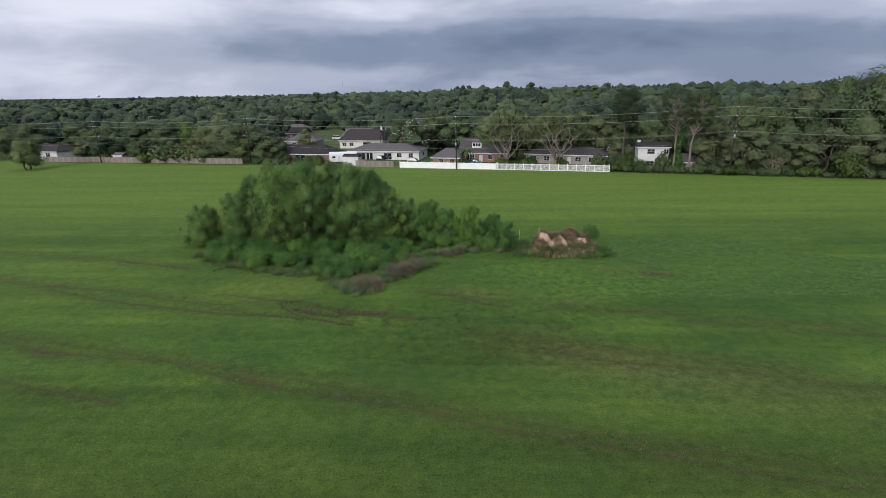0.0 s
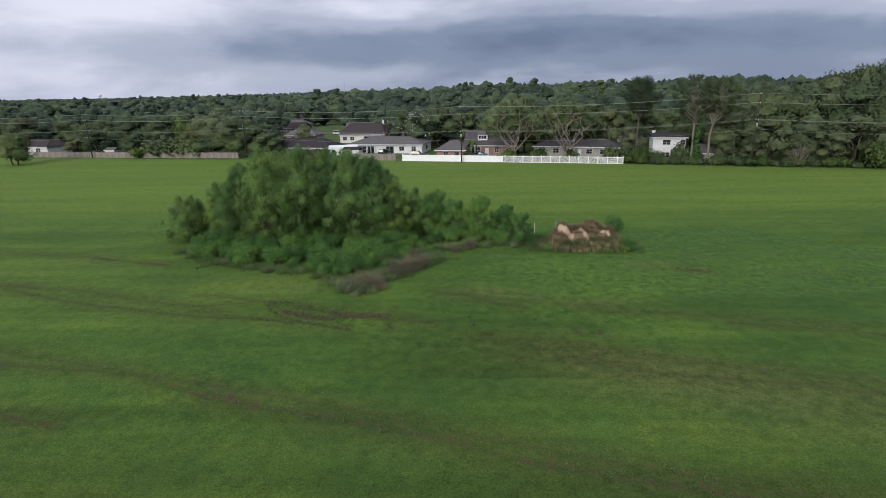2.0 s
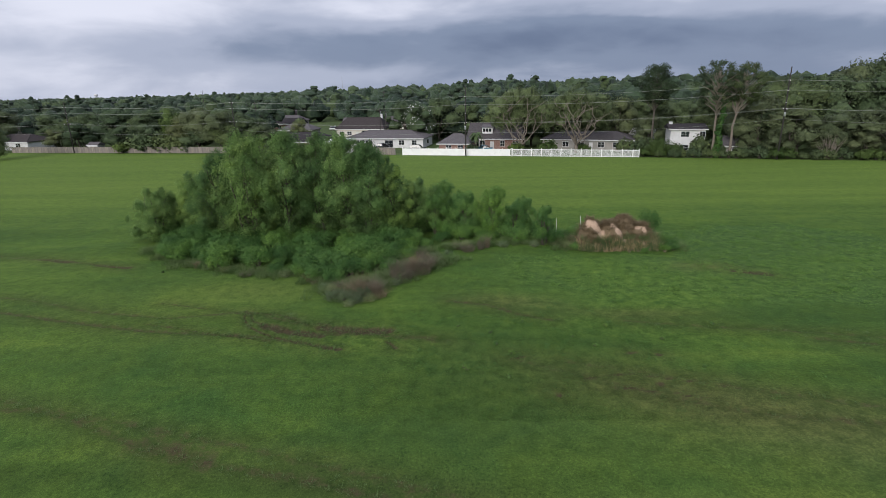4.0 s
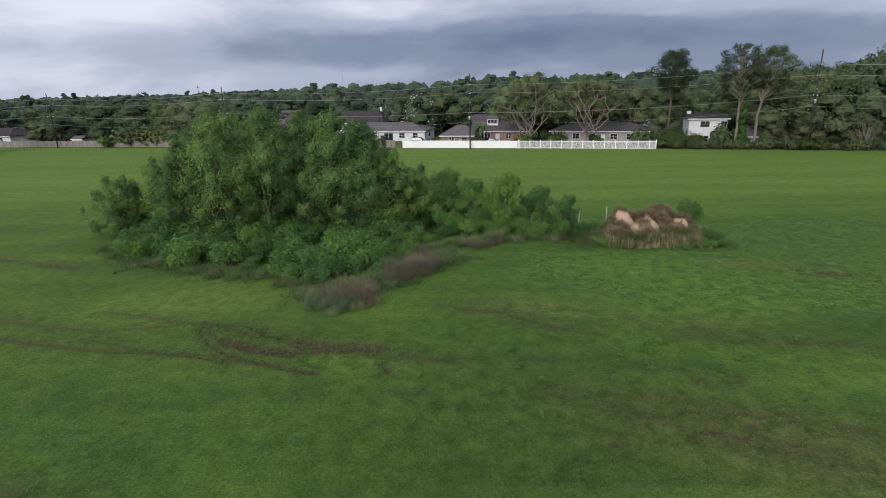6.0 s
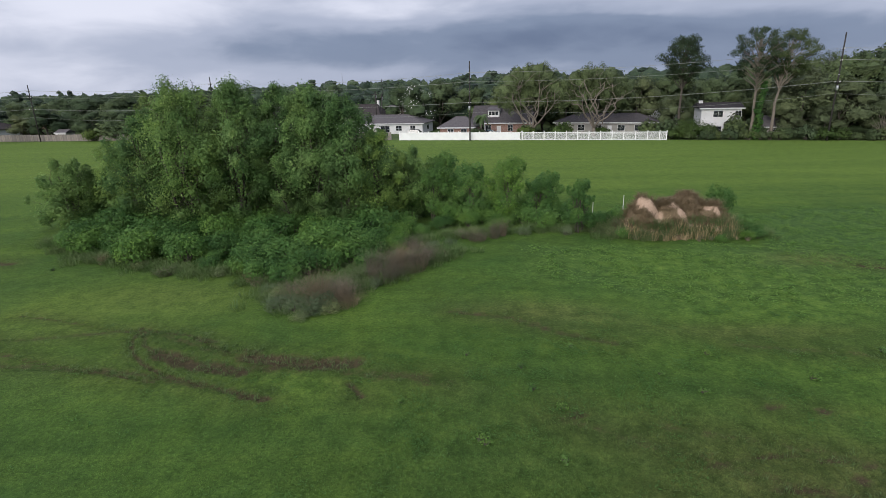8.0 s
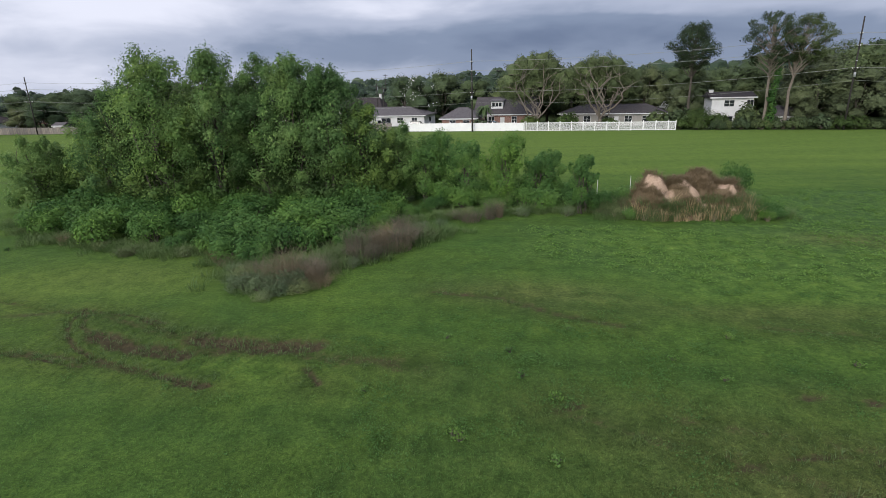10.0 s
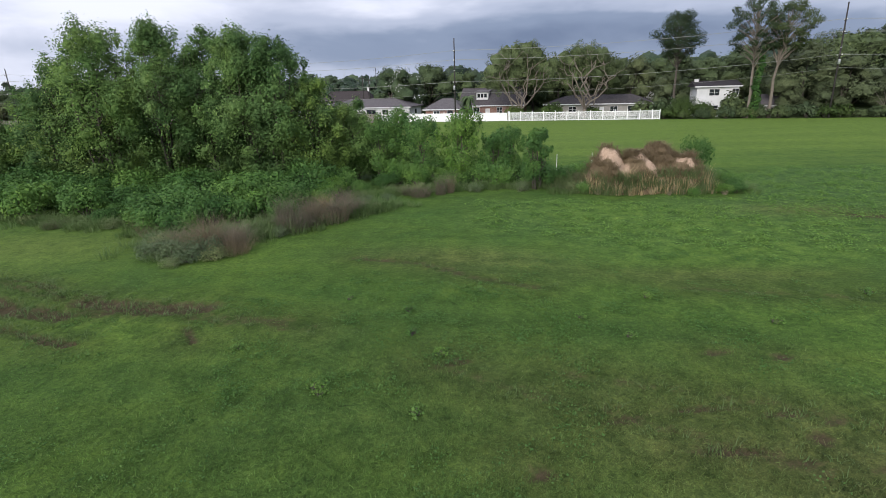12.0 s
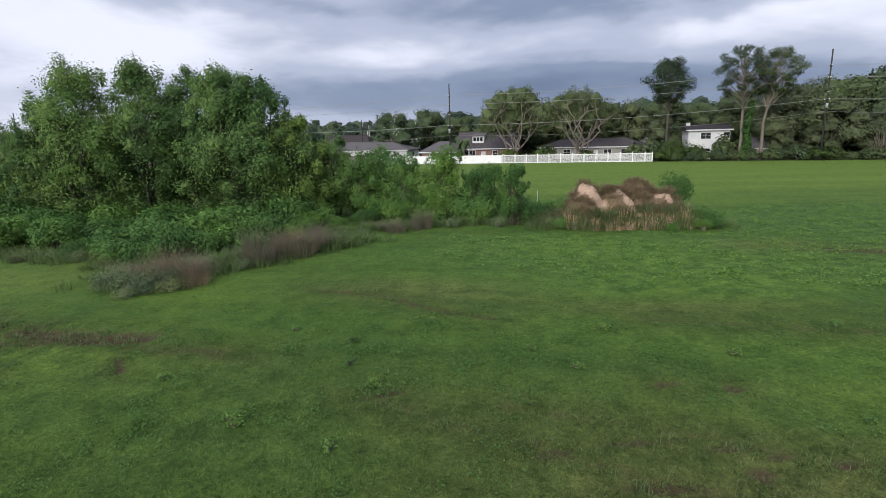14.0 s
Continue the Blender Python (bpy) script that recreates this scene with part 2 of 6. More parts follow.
def plain(name, col, rough=0.6, var=0.25, scale=1.2, metal=0.0, spec=0.4):
    m = Mat(name, rough=rough, metal=metal, spec=spec)
    n = m.noise(scale, 5, m.pos())
    lo = tuple(c * (1 - var) for c in col)
    hi = tuple(min(1, c * (1 + var * 0.5)) for c in col)
    m.color(m.ramp(n, [(0.3, lo), (0.7, hi)]))
    return m.mat


WHITE_VINYL = plain("white_vinyl", (0.80, 0.80, 0.80), 0.45, 0.08, 0.8)
WHITE_PAINT = plain("white_paint", (0.60, 0.60, 0.60), 0.6, 0.12, 0.7)
CREAM_SIDING = plain("cream_siding", (0.60, 0.57, 0.52), 0.7, 0.15, 0.7)
GREY_SIDING = plain("grey_siding", (0.29, 0.275, 0.255), 0.75, 0.2, 0.7)
SHINGLE_GREY = plain("grey_shingle", (0.115, 0.106, 0.11), 0.95, 0.3, 2.5, 0.0, 0.1)
SHINGLE_MID = plain("worn_shingle", (0.078, 0.071, 0.073), 0.95, 0.35, 2.5, 0.0, 0.1)
SHINGLE_DARK = plain("dark_shingle", (0.042, 0.038, 0.04), 0.95, 0.35, 2.5, 0.0, 0.1)
SHINGLE_BROWN = plain("brown_shingle", (0.054, 0.046, 0.046), 0.95, 0.35, 2.5, 0.0, 0.1)
METAL_ROOF = plain("white_sheet_roof", (0.72, 0.74, 0.76), 0.35, 0.1, 0.6, 0.2)
GLASS_DARK = plain("window_glass", (0.02, 0.024, 0.028), 0.08, 0.2, 1.0, 0.0, 0.8)
STEEL = plain("galvanised_steel", (0.42, 0.43, 0.44), 0.4, 0.2, 2.0, 0.7)
PORCELAIN = plain("pale_insulator", (0.65, 0.64, 0.62), 0.3, 0.1, 2.0)
WIRE = plain("weathered_aluminium_wire", (0.24, 0.25, 0.23), 0.6, 0.15, 0.5, 0.3)
RUBBER = plain("black_rubber", (0.02, 0.02, 0.02), 0.8, 0.2)
CAR_BLACK = plain("black_car_paint", (0.02, 0.021, 0.024), 0.25, 0.2, 1.0, 0.0, 0.6)
CAR_BLUE = plain("blue_car_paint", (0.05, 0.16, 0.23), 0.25, 0.2, 1.0, 0.0, 0.6)
CAR_WHITE = plain("white_car_paint", (0.75, 0.76, 0.77), 0.3, 0.08, 1.0, 0.0, 0.6)


def brick_material():
    m = Mat("red_brick", rough=0.85)
    br = m.node("ShaderNodeTexBrick", Scale=1.0)
    br.inputs["Color1"].default_value = (0.25, 0.112, 0.086, 1)
    br.inputs["Color2"].default_value = (0.185, 0.088, 0.070, 1)
    br.inputs["Mortar"].default_value = (0.38, 0.33, 0.29, 1)
    for k, val in (("Mortar Size", 0.012), ("Brick Width", 0.21), ("Row Height", 0.075)):
        br.inputs[k].default_value = val
    rot = m.node("ShaderNodeMapping", Rotation=(radians(90), 0, 0))
    m.link(m.co.outputs["Object"], rot.inputs[0])
    m.link(rot.outputs[0], br.inputs["Vector"])
    m.color(m.mix(0.35, br.outputs["Color"], m.ramp(m.noise(1.5, 4), [(0.3, (0.17, 0.085, 0.066)), (0.7, (0.28, 0.14, 0.108))])))
    return m.mat


BRICK = brick_material()


def board_material():
    m = Mat("weathered_fence_board", rough=0.9)
    g = m.noise(2.0, 6, m.pos((6, 6, 0.5)))
    c = m.ramp(g, [(0.25, (0.15, 0.135, 0.12)), (0.75, (0.33, 0.30, 0.27))])
    c = m.mix(1.0, c, m.ramp(m.island(), [(0, (0.7, 0.7, 0.72)), (1, (1.15, 1.1, 1.05))]), "MULTIPLY")
    m.color(c)
    return m.bump(g, 0.4, 0.01).mat


BOARD = board_material()


def field_colour(m, gain):
    """The field's grass colours: mowing streaks, dark patches, dry and lush stretches, and far ones tinted as if
    sunlit.
    """
    w = m.pos()
    streak = m.noise(1.0, 5, m.pos((0.018, 0.24, 1), radians(13)), 0.6, 0.4)
    patch = m.noise(0.055, 5, w, 0.6, 0.5)
    tuft = m.noise(1.1, 6, w, 0.65)
    base = m.ramp(streak, [(0.28, (0.042, 0.082, 0.016)), (0.52, (0.064, 0.122, 0.023)), (0.75, (0.096, 0.155, 0.031))])
    base = m.mix(m.ramp(patch, [(0.42, 0.0), (0.66, 0.75)]), base, (0.036, 0.080, 0.020))
    hue = m.noise(0.22, 4, w, 0.6, 1.0)
    base = m.mix(1.0, base, m.ramp(hue, [(0.30, (0.84, 0.93, 1.0)), (0.48, (1, 1, 1)), (0.70, (1.14, 1.06, 0.95))]), "MULTIPLY")
    base = m.mix(m.math("MULTIPLY", m.attr("deep"), m.ramp(hue, [(0.3, 0.85), (0.7, 0.45)])), base, (0.041, 0.080, 0.021))
    # sunlit look put into the colour: brighter yellow-green grass
    base = m.mix(m.math("MULTIPLY", m.attr("sunny_tint"), 0.85), base, m.ramp(streak, [(0.3, (0.086, 0.146, 0.027)), (0.7, (0.116, 0.178, 0.034))]))
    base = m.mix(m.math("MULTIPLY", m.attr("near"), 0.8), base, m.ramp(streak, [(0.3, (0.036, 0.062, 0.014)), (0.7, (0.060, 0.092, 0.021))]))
    leafy = m.noise(2.6, 4, w, 0.7)
    base = m.mix(m.math("MULTIPLY", m.attr("weedy"), 0.80), base, m.ramp(leafy, [(0.34, (0.030, 0.070, 0.021)), (0.5, (0.052, 0.106, 0.029)), (0.66, (0.092, 0.160, 0.042))]))
    base = m.mix(m.math("MULTIPLY", m.attr("dry"), 0.65), base, m.ramp(tuft, [(0.3, (0.076, 0.088, 0.030)), (0.7, (0.135, 0.140, 0.055))]))
    base = m.mix(m.math("MULTIPLY", m.attr("lush"), 0.78), base, m.ramp(tuft, [(0.34, (0.052, 0.104, 0.020)), (0.5, (0.078, 0.146, 0.026)), (0.72, (0.120, 0.192, 0.037))]))
    base = m.mix(m.math("MULTIPLY", m.attr("rough"), 0.48), base, m.ramp(tuft, [(0.3, (0.034, 0.044, 0.014)), (0.7, (0.066, 0.076, 0.026))]))
    # tuft tones; the dark end also paints in the shade between tufts
    base = m.mix(1.0, base, m.ramp(tuft, [(0.25, (0.66, 0.70, 0.66)), (0.5, (0.98, 0.98, 0.98)), (0.78, (1.25, 1.2, 1.15))]), "MULTIPLY")
    return m.mix(1.0, base, (gain * 0.99, gain * 0.97, gain * 0.90), "MULTIPLY"), tuft, w


def ground_material():
    m = Mat("mown_field_grass", rough=0.95, spec=0.12)
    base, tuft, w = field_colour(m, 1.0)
    grit = m.noise(7.0, 7, w, 0.8)
    base = m.mix(1.0, base, m.ramp(grit, [(0.32, (0.52, 0.56, 0.54)), (0.5, (1, 1, 1)), (0.68, (1.55, 1.48, 1.36))]), "MULTIPLY")
    speck = m.noise(26.0, 3, w, 0.7)
    base = m.mix(1.0, base, m.ramp(speck, [(0.34, (0.70, 0.73, 0.72)), (0.5, (1, 1, 1)), (0.66, (1.36, 1.32, 1.24))]), "MULTIPLY")
    ragged = m.math("ADD", m.attr("mud"), m.math("MULTIPLY", m.math("SUBTRACT", m.math("ADD", m.math("MULTIPLY", tuft, 0.55), m.math("MULTIPLY", grit, 0.45)), 0.5), 2.6))
    mudcol = m.ramp(grit, [(0.3, (0.024, 0.017, 0.010)), (0.7, (0.094, 0.062, 0.042))])
    base = m.mix(m.ramp(ragged, [(0.34, 0.0), (0.80, 0.85)]), base, mudcol)
    ragged2 = m.math("ADD", m.attr("yard"), m.math("MULTIPLY", m.math("SUBTRACT", tuft, 0.5), 0.3))
    yard = m.ramp(m.noise(0.12, 4, w), [(0.35, (0.045, 0.068, 0.024)), (0.65, (0.08, 0.11, 0.04))])
    base = m.mix(m.ramp(ragged2, [(0.4, 0.0), (0.6, 1.0)]), base, yard)
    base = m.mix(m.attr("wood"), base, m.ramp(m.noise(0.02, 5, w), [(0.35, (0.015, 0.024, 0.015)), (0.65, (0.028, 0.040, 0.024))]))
    m.color(base)
    h = m.math("ADD", m.math("MULTIPLY", tuft, 0.7), m.math("MULTIPLY", grit, 0.3))
    return m.bump(h, 0.65, 0.25).mat


GROUND = ground_material()


def blade_material():
    m = Mat("short_grass_blade", rough=0.75, spec=0.15)
    base, tuft, w = field_colour(m, 1.6)
    base = m.mix(m.ramp(m.island(), [(0.94, 0.0), (0.98, 0.35)]), base, (0.19, 0.19, 0.09))
    base = m.mix(1.0, base, m.ramp(m.island(), [(0.0, (0.62, 0.72, 0.72)), (0.8, (1.26, 1.32, 1.30))]), "MULTIPLY")
    m.color(base)
    up = m.node("ShaderNodeCombineXYZ", Z=1.0)
    m.link(up.outputs[0], m.b.inputs["Normal"])
    return m.mat


BLADE = blade_material()


def mound_material():
    m = Mat("sandy_soil", rough=0.95, spec=0.1)
    w = m.pos()
    n = m.noise(1.2, 6, w)
    g = m.noise(9.0, 5, w, 0.7)
    sand = m.ramp(g, [(0.25, (0.31, 0.215, 0.15)), (0.75, (0.53, 0.39, 0.29))])
    soil = m.ramp(g, [(0.3, (0.095, 0.072, 0.043)), (0.7, (0.195, 0.142, 0.088))])
    rag = m.math("ADD", m.attr("sand"), m.math("MULTIPLY", m.math("SUBTRACT", n, 0.5), 0.7))
    m.color(m.mix(m.ramp(rag, [(0.40, 0.0), (0.70, 1.0)]), soil, sand))
    return m.bump(m.math("ADD", n, g), 0.6, 0.12).mat


SAND = mound_material()


# ---------- building helpers ----------
class Geo:
    """Collects vertices and faces for one mesh."""

    def __init__(self):
        self.v, self.f = [], []

    def add(self, verts, faces):
        o = len(self.v)
        self.v += [tuple(p) for p in verts]
        self.f += [tuple(i + o for i in q) for q in faces]
        return self

    def box(self, x0, y0, z0, x1, y1, z1):
        vs = [(x, y, z) for z in (z0, z1) for y in (y0, y1) for x in (x0, x1)]
        return self.add(vs, [(0, 2, 3, 1), (4, 5, 7, 6), (0, 1, 5, 4), (1, 3, 7, 5), (3, 2, 6, 7), (2, 0, 4, 6)])

    def tube(self, pts, radii, sides=6, cap=True):
        pts = [Vector(p) for p in pts]
        vs = []
        for i, p in enumerate(pts):
            d = (pts[min(i + 1, len(pts) - 1)] - pts[max(i - 1, 0)]).normalized()
            a = d.orthogonal().normalized() if i == 0 else (side - d * side.dot(d)).normalized()
            side = a
            b = d.cross(a)
            for k in range(sides):
                w = 2 * math.pi * k / sides
                vs.append(p + (a * math.cos(w) + b * math.sin(w)) * radii[i])
        fs = []
        for i in range(len(pts) - 1):
            for k in range(sides):
                k2 = (k + 1) % sides
                fs.append((i * sides + k, i * sides + k2, (i + 1) * sides + k2, (i + 1) * sides + k))
        if cap:
            n = (len(pts) - 1) * sides
            fs.append(tuple(range(sides))[::-1])
            fs.append(tuple(n + k for k in range(sides)))
        return self.add(vs, fs)

    def mesh(self, name, material, smooth=False):
        me = bpy.data.meshes.new(name)
        me.from_pydata(self.v, [], self.f)
        me.materials.append(material)
        if smooth:
            me.polygons.foreach_set("use_smooth", [True] * len(me.polygons))
        me.update()
        return me


def np_mesh(name, verts, corners, material):
    """A mesh of equal polygons from arrays: verts (n, 3), or (n, 6) with a clump normal; corners to each polygon."""
    me = bpy.data.meshes.new(name)
    n = len(verts)
    me.vertices.add(n)
    me.vertices.foreach_set("co", np.ascontiguousarray(verts[:, :3], dtype=np.float32).ravel())
    me.loops.add(n)
    me.loops.foreach_set("vertex_index", np.arange(n, dtype=np.int32))
    me.polygons.add(n // corners)
    me.polygons.foreach_set("loop_start", np.arange(0, n, corners, dtype=np.int32))
    me.materials.append(material)
    me.update(calc_edges=True)
    if verts.shape[1] == 6:
        me.attributes.new("puff", "FLOAT_VECTOR", "POINT").data.foreach_set("vector", np.ascontiguousarray(verts[:, 3:], dtype=np.float32).ravel())
    return me


def part(name, data, material, parent, label="", smooth=False):
    """Links one mesh (Geo or mesh) under a thing or a part."""
    me = data.mesh(name, material, smooth) if isinstance(data, Geo) else data
    ob = new(name, me)
    ob.parent = parent
    if label:
        ob["label"] = label
    return ob


def thing(name, m, label, category, group="", kind=""):
    ob = new(name)
    ob.empty_display_size = 0.3
    ob.matrix_world = m
    return tagged(ob, label, category, group, kind)


def unit(a):
    return a / np.maximum(np.linalg.norm(a, axis=1, keepdims=True), 1e-6)


def leaf_array(rng, centres, normals, size, slim=0.55, fold=0.18):
    """Folded rhombic leaves: four corners each."""
    n = len(centres)
    nrm = unit(normals)
    t = unit(np.cross(nrm, unit(rng.normal(size=(n, 3)))))
    b = np.cross(nrm, t)
    s = (size * rng.uniform(0.6, 1.35, n))[:, None]
    out = np.empty((n, 4, 3))
    out[:, 0] = centres - t * s
    out[:, 1] = centres + b * s * slim + nrm * s * fold
    out[:, 2] = centres + t * s
    out[:, 3] = centres - b * s * slim + nrm * s * fold
    return out.reshape(-1, 3)


def lobes_leaves(rng, lobes, count, size, up=0.5, shell=0.5, loose=0.05, spray=22, spread=0.42, wild=0.55, far=(0.72, 1.1), hub=None, lift=0.2, bulge=0.35):
    """Leaves scattered through ellipsoid lobes (centre, radii), denser towards their outside."""
    c = np.array([l[0] for l in lobes], dtype=float)
    r = np.array([l[1] for l in lobes], dtype=float)
    wgt = r[:, 0] * r[:, 2]
    pick = rng.choice(len(lobes), count, p=wgt / wgt.sum())
    d = unit(rng.normal(size=(count, 3)))
    # leaves gather in sprays: pull directions towards a few sprays a lobe
    sprays = unit(rng.normal(size=(len(lobes), spray, 3)))
    reach = rng.uniform(far[0], far[1], (len(lobes), spray))
    k = rng.integers(0, spray, count)
    sp = sprays[pick, k]
    d = unit(d * spread + sp)
    rad = shell + (1 - shell) * np.sqrt(rng.uniform(0, 1, count))
    rad *= (1 + loose * rng.normal(size=count)) * reach[pick, k]
    p = c[pick] + d * r[pick] * rad[:, None]
    nrm = d * 0.8 + np.array([0, 0, up]) + rng.normal(size=(count, 3)) * wild
    puff = d + np.array([0, 0, 0.3])
    if hub is not None:
        puff = d * bulge + np.array([0, 0, lift]) + unit(p - np.asarray(hub)) * 0.8
    return np.concatenate([leaf_array(rng, p, nrm, size), np.repeat(unit(puff), 4, axis=0)], 1)


def lobe_cores(rng, lobes, scale=0.8, nu=9, nv=6, hub=None, lift=0.2):
    """Lumpy closed bodies inside the lobes of distant crowns, as loose quads."""
    out = []
    for c, r in lobes:
        bump = 1 + 0.2 * rng.normal(size=(nv + 1, nu))
        bump = np.concatenate([bump, bump[:, :1]], 1)
        th = np.linspace(0.05, math.pi - 0.05, nv + 1)[:, None]
        ph = np.linspace(0, 2 * math.pi, nu + 1)[None, :]
        p = np.stack([np.sin(th) ** 0.7 * np.cos(ph), np.sin(th) ** 0.7 * np.sin(ph), np.cos(th) * np.ones_like(ph)], -1) * bump[..., None] * scale * np.array(r) + np.array(c)
        q = np.stack([p[:-1, :-1], p[1:, :-1], p[1:, 1:], p[:-1, 1:]], 2).reshape(-1, 3)
        puff = unit(q - np.array(c)) + np.array([0, 0, 0.3])
        if hub is not None:
            puff = unit(q - np.array(c)) * 0.35 + np.array([0, 0, lift]) + unit(q - np.asarray(hub)) * 0.8
        out.append(np.concatenate([q, unit(puff)], 1))
    return np.concatenate(out)


def limb_path(rng, a, b, bend=0.18, steps=5, jitter=0.02):
    a, b = Vector(a), Vector(b)
    L = (b - a).length
    off = Vector(rng.normal(size=3)) * L * bend
    off.z = abs(off.z) * 0.6
    pts = []
    for i in range(steps + 1):
        s = i / steps
        pts.append(a.lerp(b, s) + off * math.sin(math.pi * s) * (1 - 0.3 * s) + Vector(rng.normal(size=3)) * L * jitter * (0 < i < steps))
    return pts


def tree_meshes(rng, height, radius, lobes_n, leaves, leaf, leaf_mat, bark, base=0.28, stems=1, trunk_r=0.2, top_bias=1.0, squash=0.8, lobe_scale=0.42, sides=6, shell=0.5, sprigs=0):
    """Trunk-and-limb mesh and crown mesh of a broadleaf tree that stands at the origin."""
    lobes = []
    for i in range(lobes_n):
        h = base + (1 - base) * (i + 0.5) / lobes_n
        s = (h - base) / (1 - base)
        wide = radius * (0.55 + 0.75 * math.sin(math.pi * min(1, 0.18 + 0.72 * s)) ** 1.0) * (1 - 0.55 * s ** 2 * top_bias)
        a = i * 2.399 + rng.uniform(-0.5, 0.5)
        rr = wide * rng.uniform(0.35, 0.8)
        lr = radius * lobe_scale * rng.uniform(0.75, 1.25)
        lobes.append(((math.cos(a) * rr, math.sin(a) * rr, height * h - lr * 0.6 * s), (lr, lr, lr * squash)))
    lobes.append(((rng.uniform(-0.15, 0.15) * radius, rng.uniform(-0.15, 0.15) * radius, height - radius * lobe_scale * squash), (radius * lobe_scale,) * 2 + (radius * lobe_scale * squash,)))
    for i in range(sprigs):
        a, e = rng.uniform(0, 2 * math.pi), rng.uniform(0.15, 1.0)
        q = radius * 0.95 * math.cos(e * 1.35)
        sr = radius * rng.uniform(0.10, 0.2)
        lobes.append(((math.cos(a) * q, math.sin(a) * q, height * (0.52 + 0.40 * math.sin(e * 1.5))), (sr, sr, sr * 1.7)))
    g = Geo()
    tops = []
    for s in range(stems):
        a = s * 2 * math.pi / max(stems, 1) + rng.uniform(0, 1)
        foot = (0.0 if stems == 1 else math.cos(a) * trunk_r * 2.2, 0.0 if stems == 1 else math.sin(a) * trunk_r * 2.2, -0.25)
        top = (math.cos(a) * radius * 0.22 * (stems > 1), math.sin(a) * radius * 0.22 * (stems > 1), height * 0.78)
        path = limb_path(rng, foot, top, 0.05, 6)
        g.tube(path, [trunk_r * (1.25 - 0.95 * i / 6) for i in range(7)], sides + 1)
        tops.append(path)
    for (c, r) in lobes:
        path = tops[int(rng.integers(0, len(tops)))]
        frac = min(0.92, max(0.18, (c[2] / height) * 0.75 - 0.1))
        k = frac * 6
        i = int(k)
        start = path[i].lerp(path[min(i + 1, 6)], k - i)
        g.tube(limb_path(rng, start, c, 0.10, 4), [trunk_r * q for q in (0.42, 0.33, 0.24, 0.16, 0.07)], 5, False)
    v = lobes_leaves(rng, lobes, leaves, leaf, shell=shell, spray=14, spread=0.5, hub=(0, 0, height * 0.4))
    crown = np_mesh("crown", v, 4, leaf_mat)
    return g.mesh("trunk", bark, True), crown


def crown_clumps(rng, height, radius, base, masses, clumps, size, behind=-9.0):
    """Small leaf clumps over the outsides of a few big uneven masses."""
    hubs = []
    for i in range(masses):
        s = (i + 0.5) / masses
        a = i * 2.399 + rng.uniform(-0.5, 0.5)
        q = radius * 0.62 * rng.uniform(0.6, 1.1) * (1 - 0.65 * s * s)
        mr = radius * rng.uniform(0.40, 0.58) * (1 - 0.2 * s)
        hubs.append((math.cos(a) * q, math.sin(a) * q, min(height * (base + (1 - base) * (0.18 + 0.72 * s)), height - mr * 0.85), mr))
    wgt = np.array([h[3] ** 2 for h in hubs])
    lobes = []
    while len(lobes) < clumps:
        hx, hy, hz, mr = hubs[int(rng.choice(masses, p=wgt / wgt.sum()))]
        d = unit(rng.normal(size=(1, 3)))[0]
        if d[2] < -0.45:
            continue
        k = mr * rng.uniform(0.70, 1.0)
        lr = radius * size * rng.uniform(0.65, 1.35)
        c = (hx + d[0] * k, hy + d[1] * k, max(hz + d[2] * k * 0.85, height * base * 0.6))
        if c[1] > behind:
            lobes.append((c, (lr, lr, lr * rng.uniform(0.7, 0.95))))
    return lobes, hubs


def belt_meshes(rng, height, radius, base, masses, clumps, leaves, leaf, leaf_mat, bark, stems=1, trunk_r=0.22):
    """A broad distant tree: limbs, and a crown of many soft clumps."""
    lobes, hubs = crown_clumps(rng, height, radius, base, masses, clumps, 0.20)
    hub = (0, 0, height * 0.42)
    g = Geo()
    for k in range(stems):
        a = k * 3.0 + rng.uniform(0, 1)
        foot = (math.cos(a) * 0.5 * (stems > 1), math.sin(a) * 0.5 * (stems > 1), -0.25)
        path = limb_path(rng, foot, (foot[0] * 3, foot[1] * 3, height * 0.62), 0.05, 5)
        g.tube(path, [trunk_r * (1.2 - 0.18 * i) for i in range(6)], 6)
        for hx, hy, hz, mr in hubs[k::stems]:
            i = min(4, max(1, int(hz / height * 5) - 1))
            g.tube(limb_path(rng, path[i], (hx, hy, hz), 0.1, 3), [trunk_r * q for q in (0.5, 0.38, 0.25, 0.1)], 4, False)
    big = [((hx, hy, hz), (mr * 0.86, mr * 0.86, mr * 0.74)) for hx, hy, hz, mr in hubs]
    v = np.concatenate([lobes_leaves(rng, lobes, int(leaves * 0.6), leaf, up=0.4, shell=0.6, loose=0.1, spray=12, spread=0.8, wild=0.4, far=(0.8, 1.15), hub=hub, lift=0.4),
                        lobes_leaves(rng, big, int(leaves * 0.4), leaf * 1.1, up=0.3, shell=0.88, loose=0.06, spray=60, spread=1.2, wild=0.4, far=(0.92, 1.1), hub=hub, lift=0.4),
                        lobe_cores(rng, big, 0.78, 8, 5, hub, 0.4)])
    return g.mesh("trunk", bark, True), np_mesh("crown", v, 4, leaf_mat)


def plant_tree(name, meshes, m, label, category="tree", group=""):
    t = thing(name, m, label, category, group)
    part("trunk", meshes[0], None, t)
    part("crown", meshes[1], None, t)
    return t


